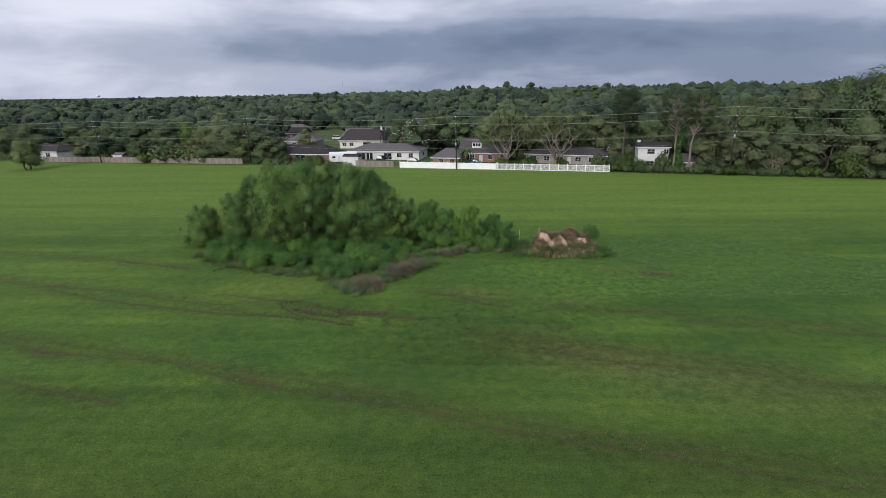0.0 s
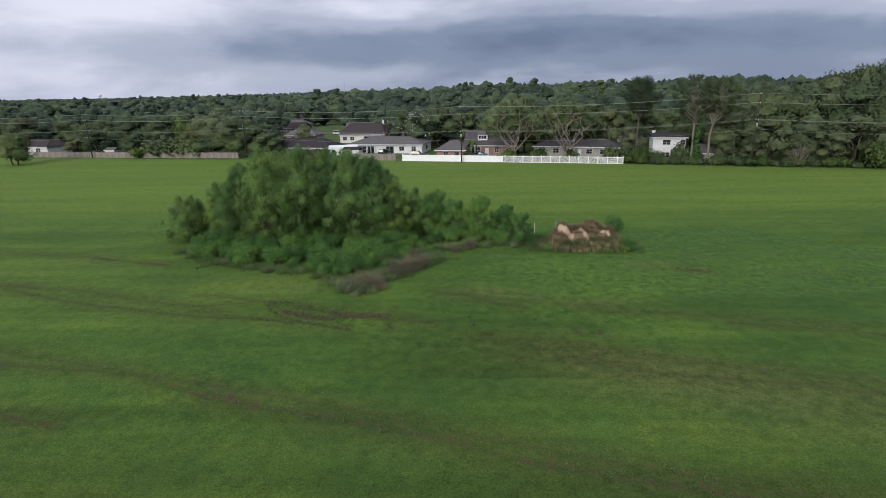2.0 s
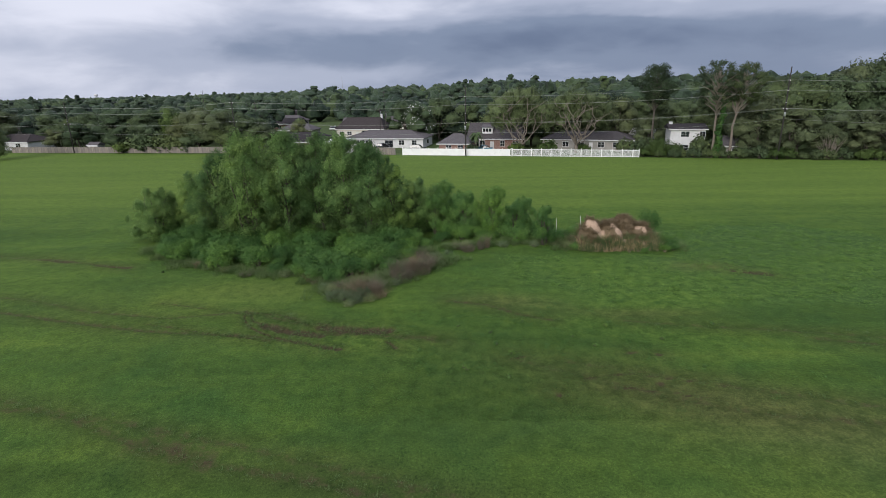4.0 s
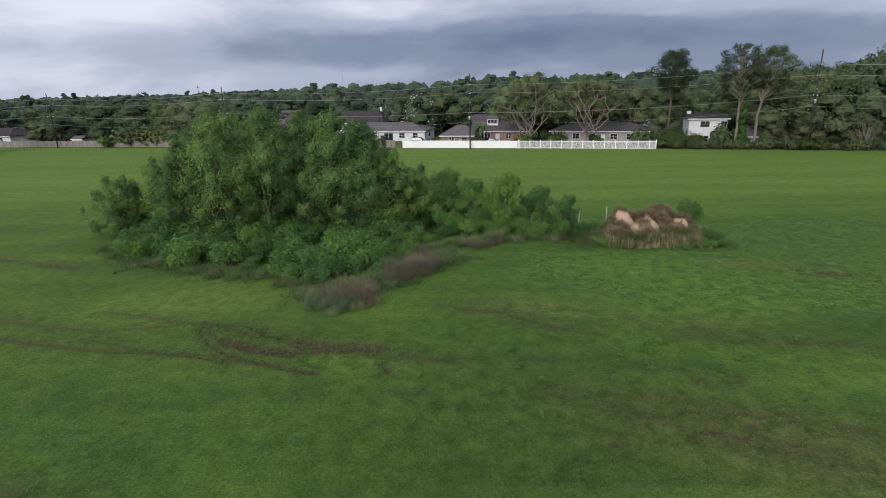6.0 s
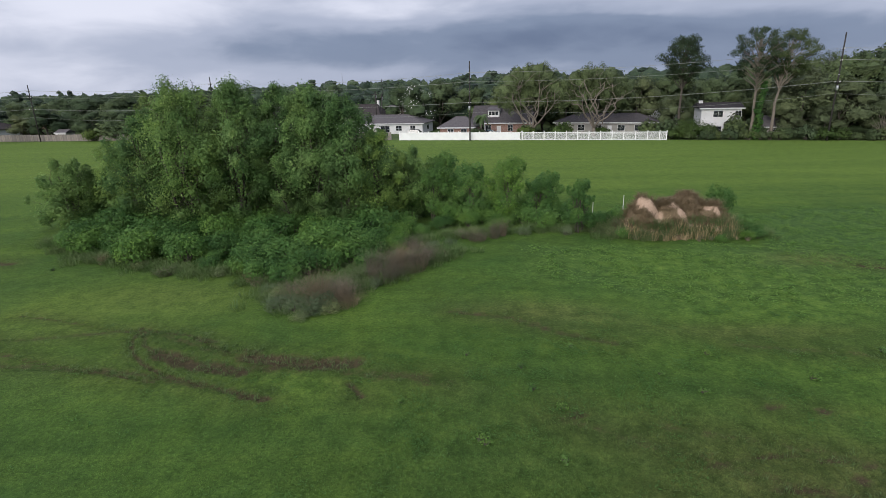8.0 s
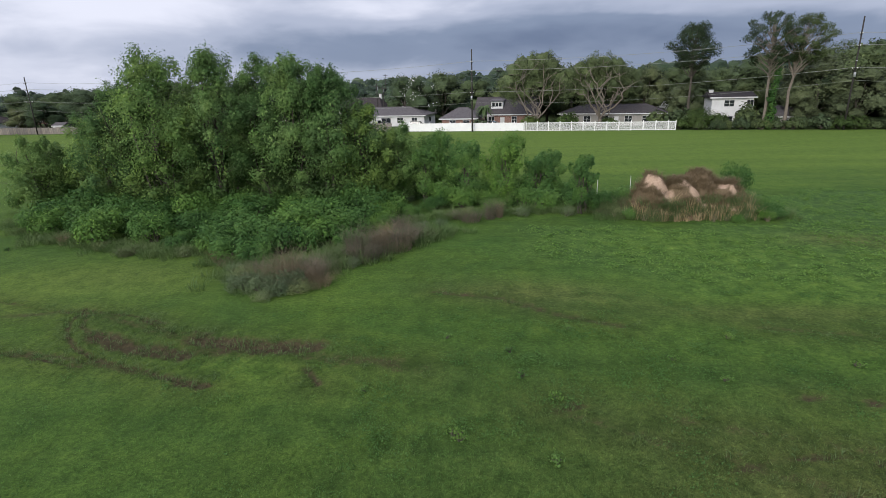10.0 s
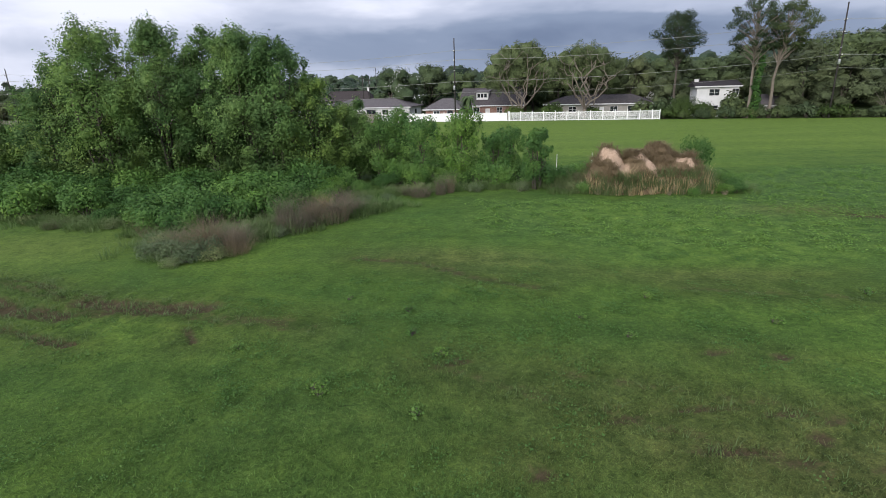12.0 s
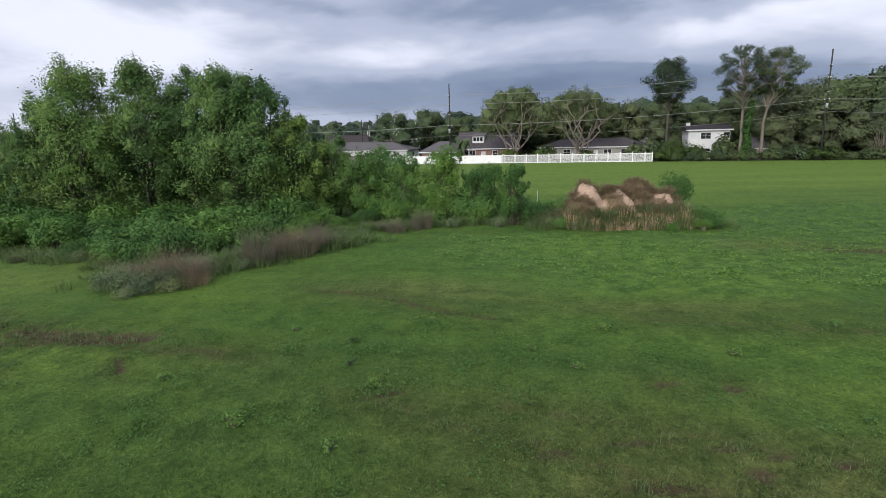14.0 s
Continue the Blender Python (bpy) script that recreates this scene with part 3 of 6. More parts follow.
def blade_tuft(rng, count, radius, height, width, lean=0.35, curl=0.3, segments=2):
    """Tapering grass blades from a common foot, as triangles and quads turned into triangles."""
    a = rng.uniform(0, 2 * math.pi, count)
    q = np.sqrt(rng.uniform(0, 1, count)) * radius
    foot = np.stack([np.cos(a) * q, np.sin(a) * q, np.full(count, -0.05)], 1)
    h = height * rng.uniform(0.55, 1.1, count)
    out = np.stack([np.cos(a), np.sin(a), np.zeros(count)], 1)
    rnd = rng.normal(size=(count, 3)) * [1, 1, 0]
    ln = (out * (q / max(radius, 1e-3))[:, None] * lean + rnd * lean * 0.5)
    midp = foot + ln * h[:, None] * 0.35 + np.stack([np.zeros(count)] * 2 + [h * 0.6], 1)
    tip = foot + ln * h[:, None] * (1.0 + curl) + np.stack([np.zeros(count)] * 2 + [h * rng.uniform(0.85, 1.0, count)], 1)
    side = unit(np.cross(ln + rng.normal(size=(count, 3)) * 0.3, [0, 0, 1.0])) * width * 0.5
    tri = np.stack([foot - side, foot + side, midp + side * 0.8, foot - side, midp + side * 0.8, midp - side * 0.8, midp - side * 0.8, midp + side * 0.8, tip], 1)
    return tri.reshape(-1, 3)


# ---------- ground ----------
def fbm(x, y, s, seed=0.0):
    return noise.noise(Vector((x * s + seed, y * s - seed, seed * 0.37)))


def ground_z(x, y):
    if y < 0 or y > 130 or abs(x) > 90:
        return 0.0
    w = min(1, y / 10, (130 - y) / 20, (90 - abs(x)) / 20)
    return w * (0.10 * fbm(x, y, 0.07, 4.0) + 0.045 * fbm(x, y, 0.45, 9.0))


EDGE = [(-400, 232), (-142, 182), (-70, 170.5), (-17.5, 160.6), (41.4, 147.8), (73, 139.5), (102, 132), (400, 50)]


def edge_y(x):
    for (x0, y0), (x1, y1) in zip(EDGE, EDGE[1:]):
        if x <= x1:
            return y0 + (y1 - y0) * (x - x0) / (x1 - x0)
    return EDGE[-1][1]


# wheel ruts and mud, as polylines: points, half width, strength
RUTS = [
    ([(-68, 74.6), (-52.3, 70.8), (-43.8, 68.9), (-35.5, 66.4)], 0.34, 0.45),
    ([(-46.5, 69.6), (-43, 68.6)], 0.6, 0.6), ([(-39.5, 67.5), (-35.5, 66.5)], 0.5, 0.6),
    ([(-58, 63.3), (-47.7, 59.2), (-39.5, 58.2), (-32, 55.5), (-25, 54.2), (-19, 55.4), (-14, 52.8), (-7.2, 50.9)], 0.34, 0.42),
    ([(-50, 60.4), (-45, 58.9)], 0.8, 0.5), ([(-56, 61.5), (-40, 55.5), (-25, 51.8), (-17, 50.9), (-10.5, 49.0)], 0.35, 0.5),
    ([(-16.1, 52.4), (-13.7, 51.4), (-12.6, 51.2), (-10.0, 51.5), (-7.8, 51.6)], 0.7, 0.55),
    ([(-19.2, 55.6), (-18.9, 54.2), (-18.1, 52.9), (-16.8, 51.6), (-15.2, 50.6), (-13.8, 50.1), (-11.7, 49.3), (-10.5, 48.9)], 0.13, 0.8),
    ([(-11.2, 49.0), (-10.2, 48.8)], 0.25, 0.8), ([(-15.7, 54.3), (-14.1, 53.2), (-13.3, 52.9), (-11.7, 52.9)], 0.13, 0.66),
    ([(-18.2, 55.2), (-16.0, 54.6), (-14.5, 53.9)], 0.15, 0.66),
    ([(-27.0, 57.2), (-24.9, 56.7), (-22.2, 55.9), (-19.8, 55.2), (-18.6, 55.3)], 0.13, 0.6), ([(-26, 53.2), (-20.2, 51.4), (-17.3, 50.6), (-15.4, 50.0)], 0.13, 0.6),
    ([(-18.9, 55.3), (-17.9, 53.6), (-16.8, 52.6)], 0.15, 0.62), ([(-16.7, 52.7), (-14.3, 51.5), (-12.0, 51.0)], 0.6, 0.86), ([(-12.2, 52.2), (-9.2, 51.5), (-7.3, 51.7)], 0.65, 0.84), ([(-7.1, 50.0), (-6.4, 49.0)], 0.2, 0.9),
    ([(-7.5, 51.0), (-3.0, 50.2)], 0.6, 0.45),
    ([(-42.5, 45.1), (-35.5, 42.9), (-24.4, 41.4), (-16.7, 38.0), (-8.7, 36.2), (-2.5, 34.4), (3.7, 31.9), (10.8, 30.5), (16.9, 28.5), (24.4, 26.7), (45, 22)], 0.4, 0.45),
    ([(-44, 46.5), (-33.5, 44.0), (-22, 41.0), (-14, 38.9), (-3, 35.6), (4, 33.2), (16.9, 29.8), (26, 27.8)], 0.34, 0.40),
    ([(-38.5, 43.5), (-34.8, 42.6)], 1.0, 0.5), ([(-17.8, 38.7), (-14.2, 37.6)], 1.0, 0.5),
    ([(-10, 36.6), (0, 33.8)], 0.8, 0.36), ([(4, 32.2), (14, 29.6)], 0.8, 0.36),
    ([(-36.6, 38.1), (-25.3, 35.0)], 0.3, 0.5),
    ([(1, 47.6), (4.9, 45.7), (9.6, 43.0), (14, 41.5), (22.6, 40.2), (32.3, 37.3), (50, 33)], 0.36, 0.42),
    ([(4.4, 47.2), (7.1, 46.4), (10.2, 45.4), (18, 42.8), (28, 40.3)], 0.3, 0.38),
    ([(22, 50.1), (39.1, 46.4)], 0.4, 0.42), ([(10, 53.2), (22, 51.2), (39, 48.0)], 0.35, 0.36),
    ([(-3.0, 57.3), (0.2, 56.3), (2.5, 54.4), (5, 53.4)], 0.3, 0.55),
    ([(3.35, 43.7), (3.55, 43.2)], 0.20, 0.95), ([(9.0, 48.3), (9.3, 48.2)], 0.25, 0.9), ([(10.7, 48.1), (10.9, 48.0)], 0.25, 0.9),
    ([(-6.7, 64.4), (-5.6, 65.1)], 0.35, 0.8), ([(23.4, 64.0), (26.2, 63.0)], 0.55, 0.72),
    ([(5.2, 45.0), (7.5, 45.6), (10.5, 45.0), (14, 44.0)], 0.10, 0.7), ([(6.5, 44.1), (8.6, 43.9), (12, 42.9)], 0.10, 0.7),
    ([(1.6, 47.9), (1.9, 47.8)], 0.3, 0.7), ([(9.6, 44.4), (9.9, 44.3)], 0.25, 0.8),
]


def seg_dist(X, Y, a, b):
    ax, ay = a
    bx, by = b
    L2 = (bx - ax) ** 2 + (by - ay) ** 2 + 1e-9
    t = np.clip(((X - ax) * (bx - ax) + (Y - ay) * (by - ay)) / L2, 0, 1)
    return np.hypot(X - ax - t * (bx - ax), Y - ay - t * (by - ay))


def blob(X, Y, cx, cy, rx, ry, rot=0.0):
    c, s = math.cos(rot), math.sin(rot)
    u, w = (X - cx) * c + (Y - cy) * s, -(X - cx) * s + (Y - cy) * c
    return np.exp(-((u / rx) ** 2 + (w / ry) ** 2))


def axis(fine0, fine1, step, mid0, mid1, mstep, far):
    a = list(np.arange(fine0, fine1, step))
    lo, hi = [fine0], [a[-1]]
    while lo[-1] > mid0:
        lo.append(lo[-1] - mstep)
    while hi[-1] < mid1:
        hi.append(hi[-1] + mstep)
    s = mstep
    while lo[-1] > -far:
        s *= 1.6
        lo.append(lo[-1] - s)
    s = mstep
    while hi[-1] < far:
        s *= 1.6
        hi.append(hi[-1] + s)
    return np.array(lo[:0:-1] + a + hi[1:])


def masks(X, Y):
    """Where the field is muddy, lush, dry and so on."""
    mud = np.zeros_like(X)
    rough = np.zeros_like(X)
    for pts, half, strength in RUTS:
        d = np.min([seg_dist(X, Y, a, b) for a, b in zip(pts, pts[1:])], axis=0)
        mud = np.maximum(mud, min(0.95, strength * 1.25) * np.exp(-(d / half) ** 2))
        rough = np.maximum(rough, 0.8 * np.exp(-(d / (half + 0.9)) ** 2))
    edge = 0.9 * (np.sin(X * 0.9) + np.sin(Y * 1.3 + X * 0.35)) * 0.5
    south, north = np.interp(X, [2, 6, 14, 26, 40, 60], [60, 58.5, 55.5, 55, 55.5, 52]), np.interp(X, [2, 8, 9, 20, 22, 30, 38, 52, 62], [71, 70, 69.5, 69.5, 79, 82, 82, 70, 66])
    weedy = np.clip((Y - south + edge) / 2.2, 0, 1) * np.clip((north - Y + edge) / 1.6, 0, 1) * np.clip((X - 1 + edge) / 4, 0, 1)
    lush = 0.95 * blob(X, Y, 10.5, 66.0, 6.0, 3.0) + 0.75 * blob(X, Y, 13, 61.5, 6, 2.6) + 0.55 * blob(X, Y, 24, 61, 8, 3.5) + 0.5 * blob(X, Y, 36, 66, 9, 3)
    lush += 0.3 * blob(X, Y, -2, 46.5, 7, 3, radians(-12)) + 0.9 * blob(X, Y, 15, 57.5, 6, 1.8) + 1.2 * blob(X, Y, -9.6, 49.9, 3.0, 0.9) + 0.45 * blob(X, Y, 4, 53.2, 9, 1.4, radians(-6)) + 0.5 * blob(X, Y, 12, 50.5, 7, 1.6, radians(-12))
    dry = 0.85 * blob(X, Y, 11, 43.0, 9, 2.8, radians(-18)) + 0.9 * blob(X, Y, 21, 65.4, 3.2, 1.6) + 0.6 * blob(X, Y, 12, 54.6, 5, 1.0) + 0.5 * blob(X, Y, 22, 38, 16, 4, radians(-14)) + 0.35 * blob(X, Y, -20, 60, 6, 3) + 0.75 * blob(X, Y, 2.5, 57, 4.5, 1.6, radians(-12))
    deep = np.clip(0.95 * blob(X, Y, -3.0, 45.5, 6.5, 4.5) + 0.6 * blob(X, Y, 2.5, 49.0, 5, 3) + 0.5 * blob(X, Y, -1, 40, 10, 3), 0, 1)
    ey = np.interp(X, [e[0] for e in EDGE], [e[1] for e in EDGE])
    yard = np.clip((Y - ey + 0.5) / 2.0, 0, 1)
    # far field and some left patches get the painted sunlit colour
    sunny_tint = np.clip(np.clip((Y - 79) / 24, 0, 1) * (1 - yard) + 0.7 * blob(X, Y, -21, 60, 9, 4) + 0.35 * blob(X, Y, -30, 52, 12, 5) + 0.55 * blob(X, Y, -50, 64, 16, 11), 0, 1)
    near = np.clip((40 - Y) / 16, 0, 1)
    return mud, np.clip(lush, 0, 1), np.clip(dry, 0, 1), yard, sunny_tint, near, rough, deep, weedy


def build_ground():
    xs = axis(-48, 48, 0.6, -170, 170, 2.5, 4200)
    ys = axis(20, 82, 0.5, -30, 200, 2.0, 4200)
    xs = np.unique(np.concatenate([xs, np.arange(-20.0, -6.0, 0.16)]))
    ys = np.unique(np.concatenate([ys, np.arange(48.0, 57.0, 0.16)]))
    ys = np.unique(np.round(np.concatenate([ys, np.arange(27.5, 48.0, 0.25), np.arange(57.0, 70.0, 0.25)]), 3))
    X, Y = np.meshgrid(xs, ys)
    mud, lush, dry, yard, sunny_tint, near, rough, deep, weedy = masks(X, Y)
    Z = np.array([[ground_z(x, y) for x in xs] for y in ys]) - 0.16 * np.clip(mud - 0.3, 0, 1) + 0.10 * rough * np.sin(X * 9.0 + 4 * np.sin(Y * 2.1)) * np.sin(Y * 8.0 + 3 * np.sin(X * 1.7)) * blob(X, Y, -13, 52, 9, 5)
    ny, nx = X.shape
    V = np.stack([X, Y, Z], -1).reshape(-1, 3)
    idx = np.arange(nx * ny).reshape(ny, nx)
    F = np.stack([idx[:-1, :-1], idx[:-1, 1:], idx[1:, 1:], idx[1:, :-1]], -1).reshape(-1, 4)
    me = bpy.data.meshes.new("ground")
    me.from_pydata(V.tolist(), [], F.tolist())
    for nm, arr in (("mud", mud), ("lush", lush), ("dry", dry), ("yard", yard), ("sunny_tint", sunny_tint), ("near", near), ("rough", rough), ("deep", deep), ("weedy", weedy), ("wood", np.clip((np.hypot(X, Y) - 420) / 150, 0, 1))):
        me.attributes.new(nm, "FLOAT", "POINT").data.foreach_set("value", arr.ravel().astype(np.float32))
    me.materials.append(GROUND)
    me.polygons.foreach_set("use_smooth", [True] * len(me.polygons))
    tagged(new("ground", me), "broad mown green field with muddy wheel ruts", "ground", kind="structure")


build_ground()


# ---------- trees of the thicket in the field ----------
THICKET_LABEL = "leafy green wild tree in the thicket"
THICKET = [  # x, y, height, radius, lobes, leaves, stems
    (-26.0, 75.5, 12.9, 3.7, 11, 9500, 3), (-30.2, 77.2, 10.6, 3.0, 8, 6500, 2), (-21.6, 76.6, 13.0, 3.2, 10, 8500, 2),
    (-18.2, 78.0, 12.5, 3.0, 10, 8000, 3), (-15.2, 76.5, 12.3, 3.1, 10, 8500, 2), (-12.2, 75.8, 11.4, 2.9, 10, 8500, 3),
    (-9.9, 76.6, 8.4, 2.4, 8, 5500, 3), (-7.4, 79.2, 6.5, 2.5, 7, 4500, 2), (-24.0, 81.0, 11.8, 3.7, 9, 6000, 2),
    (-17.0, 82.0, 11.3, 3.7, 9, 6000, 2), (-12.0, 81.5, 9.2, 3.2, 8, 5000, 2), (-37.8, 77.0, 6.2, 2.6, 8, 6000, 2),
    (-33.3, 79.0, 8.3, 2.6, 7, 4500, 2), (-29.0, 82.0, 9.5, 3.2, 7, 4500, 2),
]


def thicket_meshes(rng, height, radius, lobes_n, leaves, leaf, stems, trunk_r=0.095):
    """A wild many-stemmed tree: a ragged joined mass of small clumps, thin stems showing low down."""
    lobes = []
    for i in range(lobes_n):
        s = ((i + rng.uniform(0, 1)) / lobes_n) ** 0.85
        lr = radius * rng.uniform(0.16, 0.40) * (1 - 0.25 * s)
        wide = radius * (0.80 + 0.30 * math.sin(math.pi * s)) * (1 - 0.72 * s ** 3)
        q = wide * math.sqrt(rng.uniform(0.03, 1.0))
        a = i * 2.399 + rng.uniform(-0.6, 0.6)
        lobes.append(((math.cos(a) * q, math.sin(a) * q, height * (0.16 + 0.84 * s) - lr * 0.85), (lr, lr, lr * rng.uniform(0.75, 1.15))))
    for i in range(16):
        a, s = rng.uniform(0, 2 * math.pi), rng.uniform(0.35, 1.0)
        q = radius * 1.12 * (1 - 0.8 * s ** 3) * rng.uniform(0.8, 1.05)
        sr = radius * rng.uniform(0.08, 0.16)
        lobes.append(((math.cos(a) * q, math.sin(a) * q, height * (0.2 + 0.8 * s) - sr * 0.3), (sr, sr, sr * 1.5)))
    g = Geo()
    tops = []
    for k in range(stems):
        a = k * 2 * math.pi / stems + rng.uniform(0, 1)
        path = limb_path(rng, (math.cos(a) * 0.3, math.sin(a) * 0.3, -0.25), (math.cos(a) * radius * 0.35, math.sin(a) * radius * 0.35, height * 0.8), 0.06, 6)
        g.tube(path, [trunk_r * (1.25 - 0.95 * i / 6) for i in range(7)], 6)
        tops.append(path)
    for (p, r) in lobes[::2]:
        path = tops[int(rng.integers(0, len(tops)))]
        k = min(5.5, max(0.8, p[2] / height * 4.6 - 0.6))
        g.tube(limb_path(rng, path[int(k)].lerp(path[int(k) + 1], k - int(k)), p, 0.10, 4), [trunk_r * q for q in (0.34, 0.27, 0.2, 0.13, 0.06)], 4, False)
    v = lobes_leaves(rng, lobes, int(leaves * 0.9), leaf, up=0.5, shell=0.40, loose=0.16, spray=16, spread=0.75, wild=0.45, hub=(0, 0, height * 0.5), bulge=0.15, lift=0.35)
    # loose leaves between the clumps bind the crown together
    body = [((0, 0, height * 0.58), (radius * 0.84, radius * 0.84, height * 0.34)), ((0, 0, height * 0.34), (radius * 0.9, radius * 0.9, height * 0.24))]
    v = np.concatenate([v, lobes_leaves(rng, body, int(leaves * 0.14), leaf, up=0.5, shell=0.5, loose=0.12, spray=150, spread=0.5, wild=0.45, far=(0.75, 1.12), hub=(0, 0, height * 0.5), bulge=0.15, lift=0.35)])
    v = np.concatenate([v, lobe_cores(rng, lobes[:lobes_n], 0.30, 5, 3, (0, 0, height * 0.5))])
    return g.mesh("trunk", BARK, True), np_mesh("crown", v, 4, LEAF_TALLOW)


for i, (x, y, h, r, nl, n, st) in enumerate(THICKET):
    rng = np.random.default_rng(100 + i)
    ms = thicket_meshes(rng, h, r * 1.18, nl * 5, int(n * (3.7 if y < 80 else 1.2)), 0.090 if y < 80 else 0.12, st + 1)
    plant_tree("thicket_tree", ms, pose(x, y, ground_z(x, y)), THICKET_LABEL, "tree", "trees of the thicket")
SMALL = [(-4.2, 82.5, 5.6, 2.4, 3800), (1.8, 78.0, 5.6, 2.3, 4200), (-1.6, 78.6, 5.2, 2.2, 3800), (5.7, 79.5, 4.1, 1.6, 2200), (7.1, 73.0, 4.4, 1.25, 2400), (-5.0, 78.0, 5.0, 2.1, 3200), (4.3, 77.6, 3.9, 1.6, 2200)]
for i, (x, y, h, r, n) in enumerate(SMALL):
    rng = np.random.default_rng(200 + i)
    ms = tree_meshes(rng, h, r, 9, int(n * 2.2), 0.085, LEAF_SHRUB, BARK, base=0.15, stems=3, trunk_r=0.06, lobe_scale=0.42, squash=1.1, sprigs=6)
    plant_tree("sapling", ms, pose(x, y, ground_z(x, y)), "bushy green sapling at the thicket's low end", "sapling", "saplings of the thicket")


# ---------- shrubs ----------
def shrub_mesh(rng, leaves, leaf, mat, lobes_n=7, r=1.3, h=1.7):
    lobes = []
    for i in range(lobes_n):
        a = i * 2.399 + rng.uniform(-0.4, 0.4)
        q = r * 0.72 * math.sqrt((i + 0.3) / lobes_n)
        lr = r * rng.uniform(0.36, 0.52)
        lobes.append(((math.cos(a) * q, math.sin(a) * q, h * rng.uniform(0.38, 0.72) * (1 - 0.3 * q / r)), (lr, lr, lr * rng.uniform(0.9, 1.25))))
    v = lobes_leaves(rng, lobes, leaves, leaf, up=0.6, shell=0.45, loose=0.12, spray=16, spread=0.6, wild=0.5, hub=(0, 0, h * 0.2))
    v[:, 2] = np.maximum(v[:, 2], 0.02)
    g = Geo()
    for c, lr in lobes:
        g.tube(limb_path(rng, (rng.uniform(-0.1, 0.1), rng.uniform(-0.1, 0.1), -0.1), c, 0.12, 3), (0.04, 0.03, 0.02, 0.01), 4, False)
    return g.mesh("stem", BARK, True), np_mesh("foliage", v, 4, mat)


def shrub_thing(name, ms, m, label, category="shrub", group=""):
    t = thing(name, m, label, category, group)
    part("stem", ms[0], None, t)
    part("foliage", ms[1], None, t)
    return t


def put(x, y, z=None, rz=0.0, s=1.0, sz=None):
    return pose(x, y, ground_z(x, y) if z is None else z, 0, 0, rz) @ Matrix.Diagonal((s, s, sz or s, 1))


srng = np.random.default_rng(5)
kinds = [shrub_thing("shrub", shrub_mesh(np.random.default_rng(300 + i), 2400, 0.071, LEAF_SHRUB, 11), put(-33 + i * 4.2, 70.4 - 0.8 * i, rz=i * 70, s=1.2), "bright green leafy shrub in the thicket's undergrowth", "shrub", "undergrowth shrubs") for i in range(5)]
FRONT = [(-36, 71.5), (-33, 68.6), (-24, 64.6), (-17.6, 62.9), (-14.5, 61.0), (-11.6, 65.5), (-8.0, 69.0), (-5.0, 71.5), (0, 72.8), (8.0, 73.6)]


def front_y(x):
    return float(np.interp(x, [p[0] for p in FRONT], [p[1] for p in FRONT]))


placed = []
tries = 0
while len(placed) < 58 and tries < 6000:
    tries += 1
    x = srng.uniform(-36.5, 8.0)
    f = front_y(x)
    depth = 75.5 - f if x < -10 else 4.5
    y = f + 0.9 + srng.uniform(0, 1) * depth
    if any((x - a) ** 2 + (y - b) ** 2 < 3.2 for a, b in placed):
        continue
    placed.append((x, y))
    back = (y - f) / max(depth, 1)
    s = min(1.3, (0.85 + 0.40 * back) * srng.uniform(0.62, 1.38)) * (1.0 if x < -9 else 0.78)
    copy_thing(kinds[len(placed) % 5], put(x, y, rz=srng.uniform(0, 360), s=s, sz=s * srng.uniform(0.8, 1.15)))

for i, (x, y, q) in enumerate([(-15.5, 62.6, 0.8), (-13.6, 61.9, 0.8), (-12.6, 63.4, 0.95), (-14.4, 64.6, 1.1), (-11.4, 64.2, 0.9), (-10.2, 65.8, 0.95), (-12.6, 66.6, 1.25), (-9.0, 67.2, 0.85), (-10.8, 68.6, 1.15), (-7.4, 68.8, 0.75), (-16.8, 64.2, 1.0), (-8.9, 64.9, 0.65)]):
    copy_thing(kinds[i % 5], put(x, y, rz=i * 97.0, s=q, sz=q * 1.05))

# grey-green weed clumps, dead brown grasses and tall weeds along the thicket's edge
tuft_rng = np.random.default_rng(8)


def edge_tussocks(name, label, category, group, mat, spots, seed, shapes):
    """Tussocks of a few shapes, copied to the spots (x, y, size, height)."""
    obs = []
    for i, (count, radius, height, width, lean, curl) in enumerate(shapes):
        ob = new(name, np_mesh(name, blade_tuft(np.random.default_rng(seed + i), count, radius, height, width, lean, curl), 3, mat))
        obs.append(tagged(ob, label, category, group))
    for i, (x, y, s, sz) in enumerate(spots):
        m = put(x, y, rz=float(tuft_rng.uniform(0, 360)), s=s, sz=sz)
        if i < len(obs):
            obs[i].matrix_world = m
        else:
            copy_thing(obs[i % len(obs)], m)
    return obs


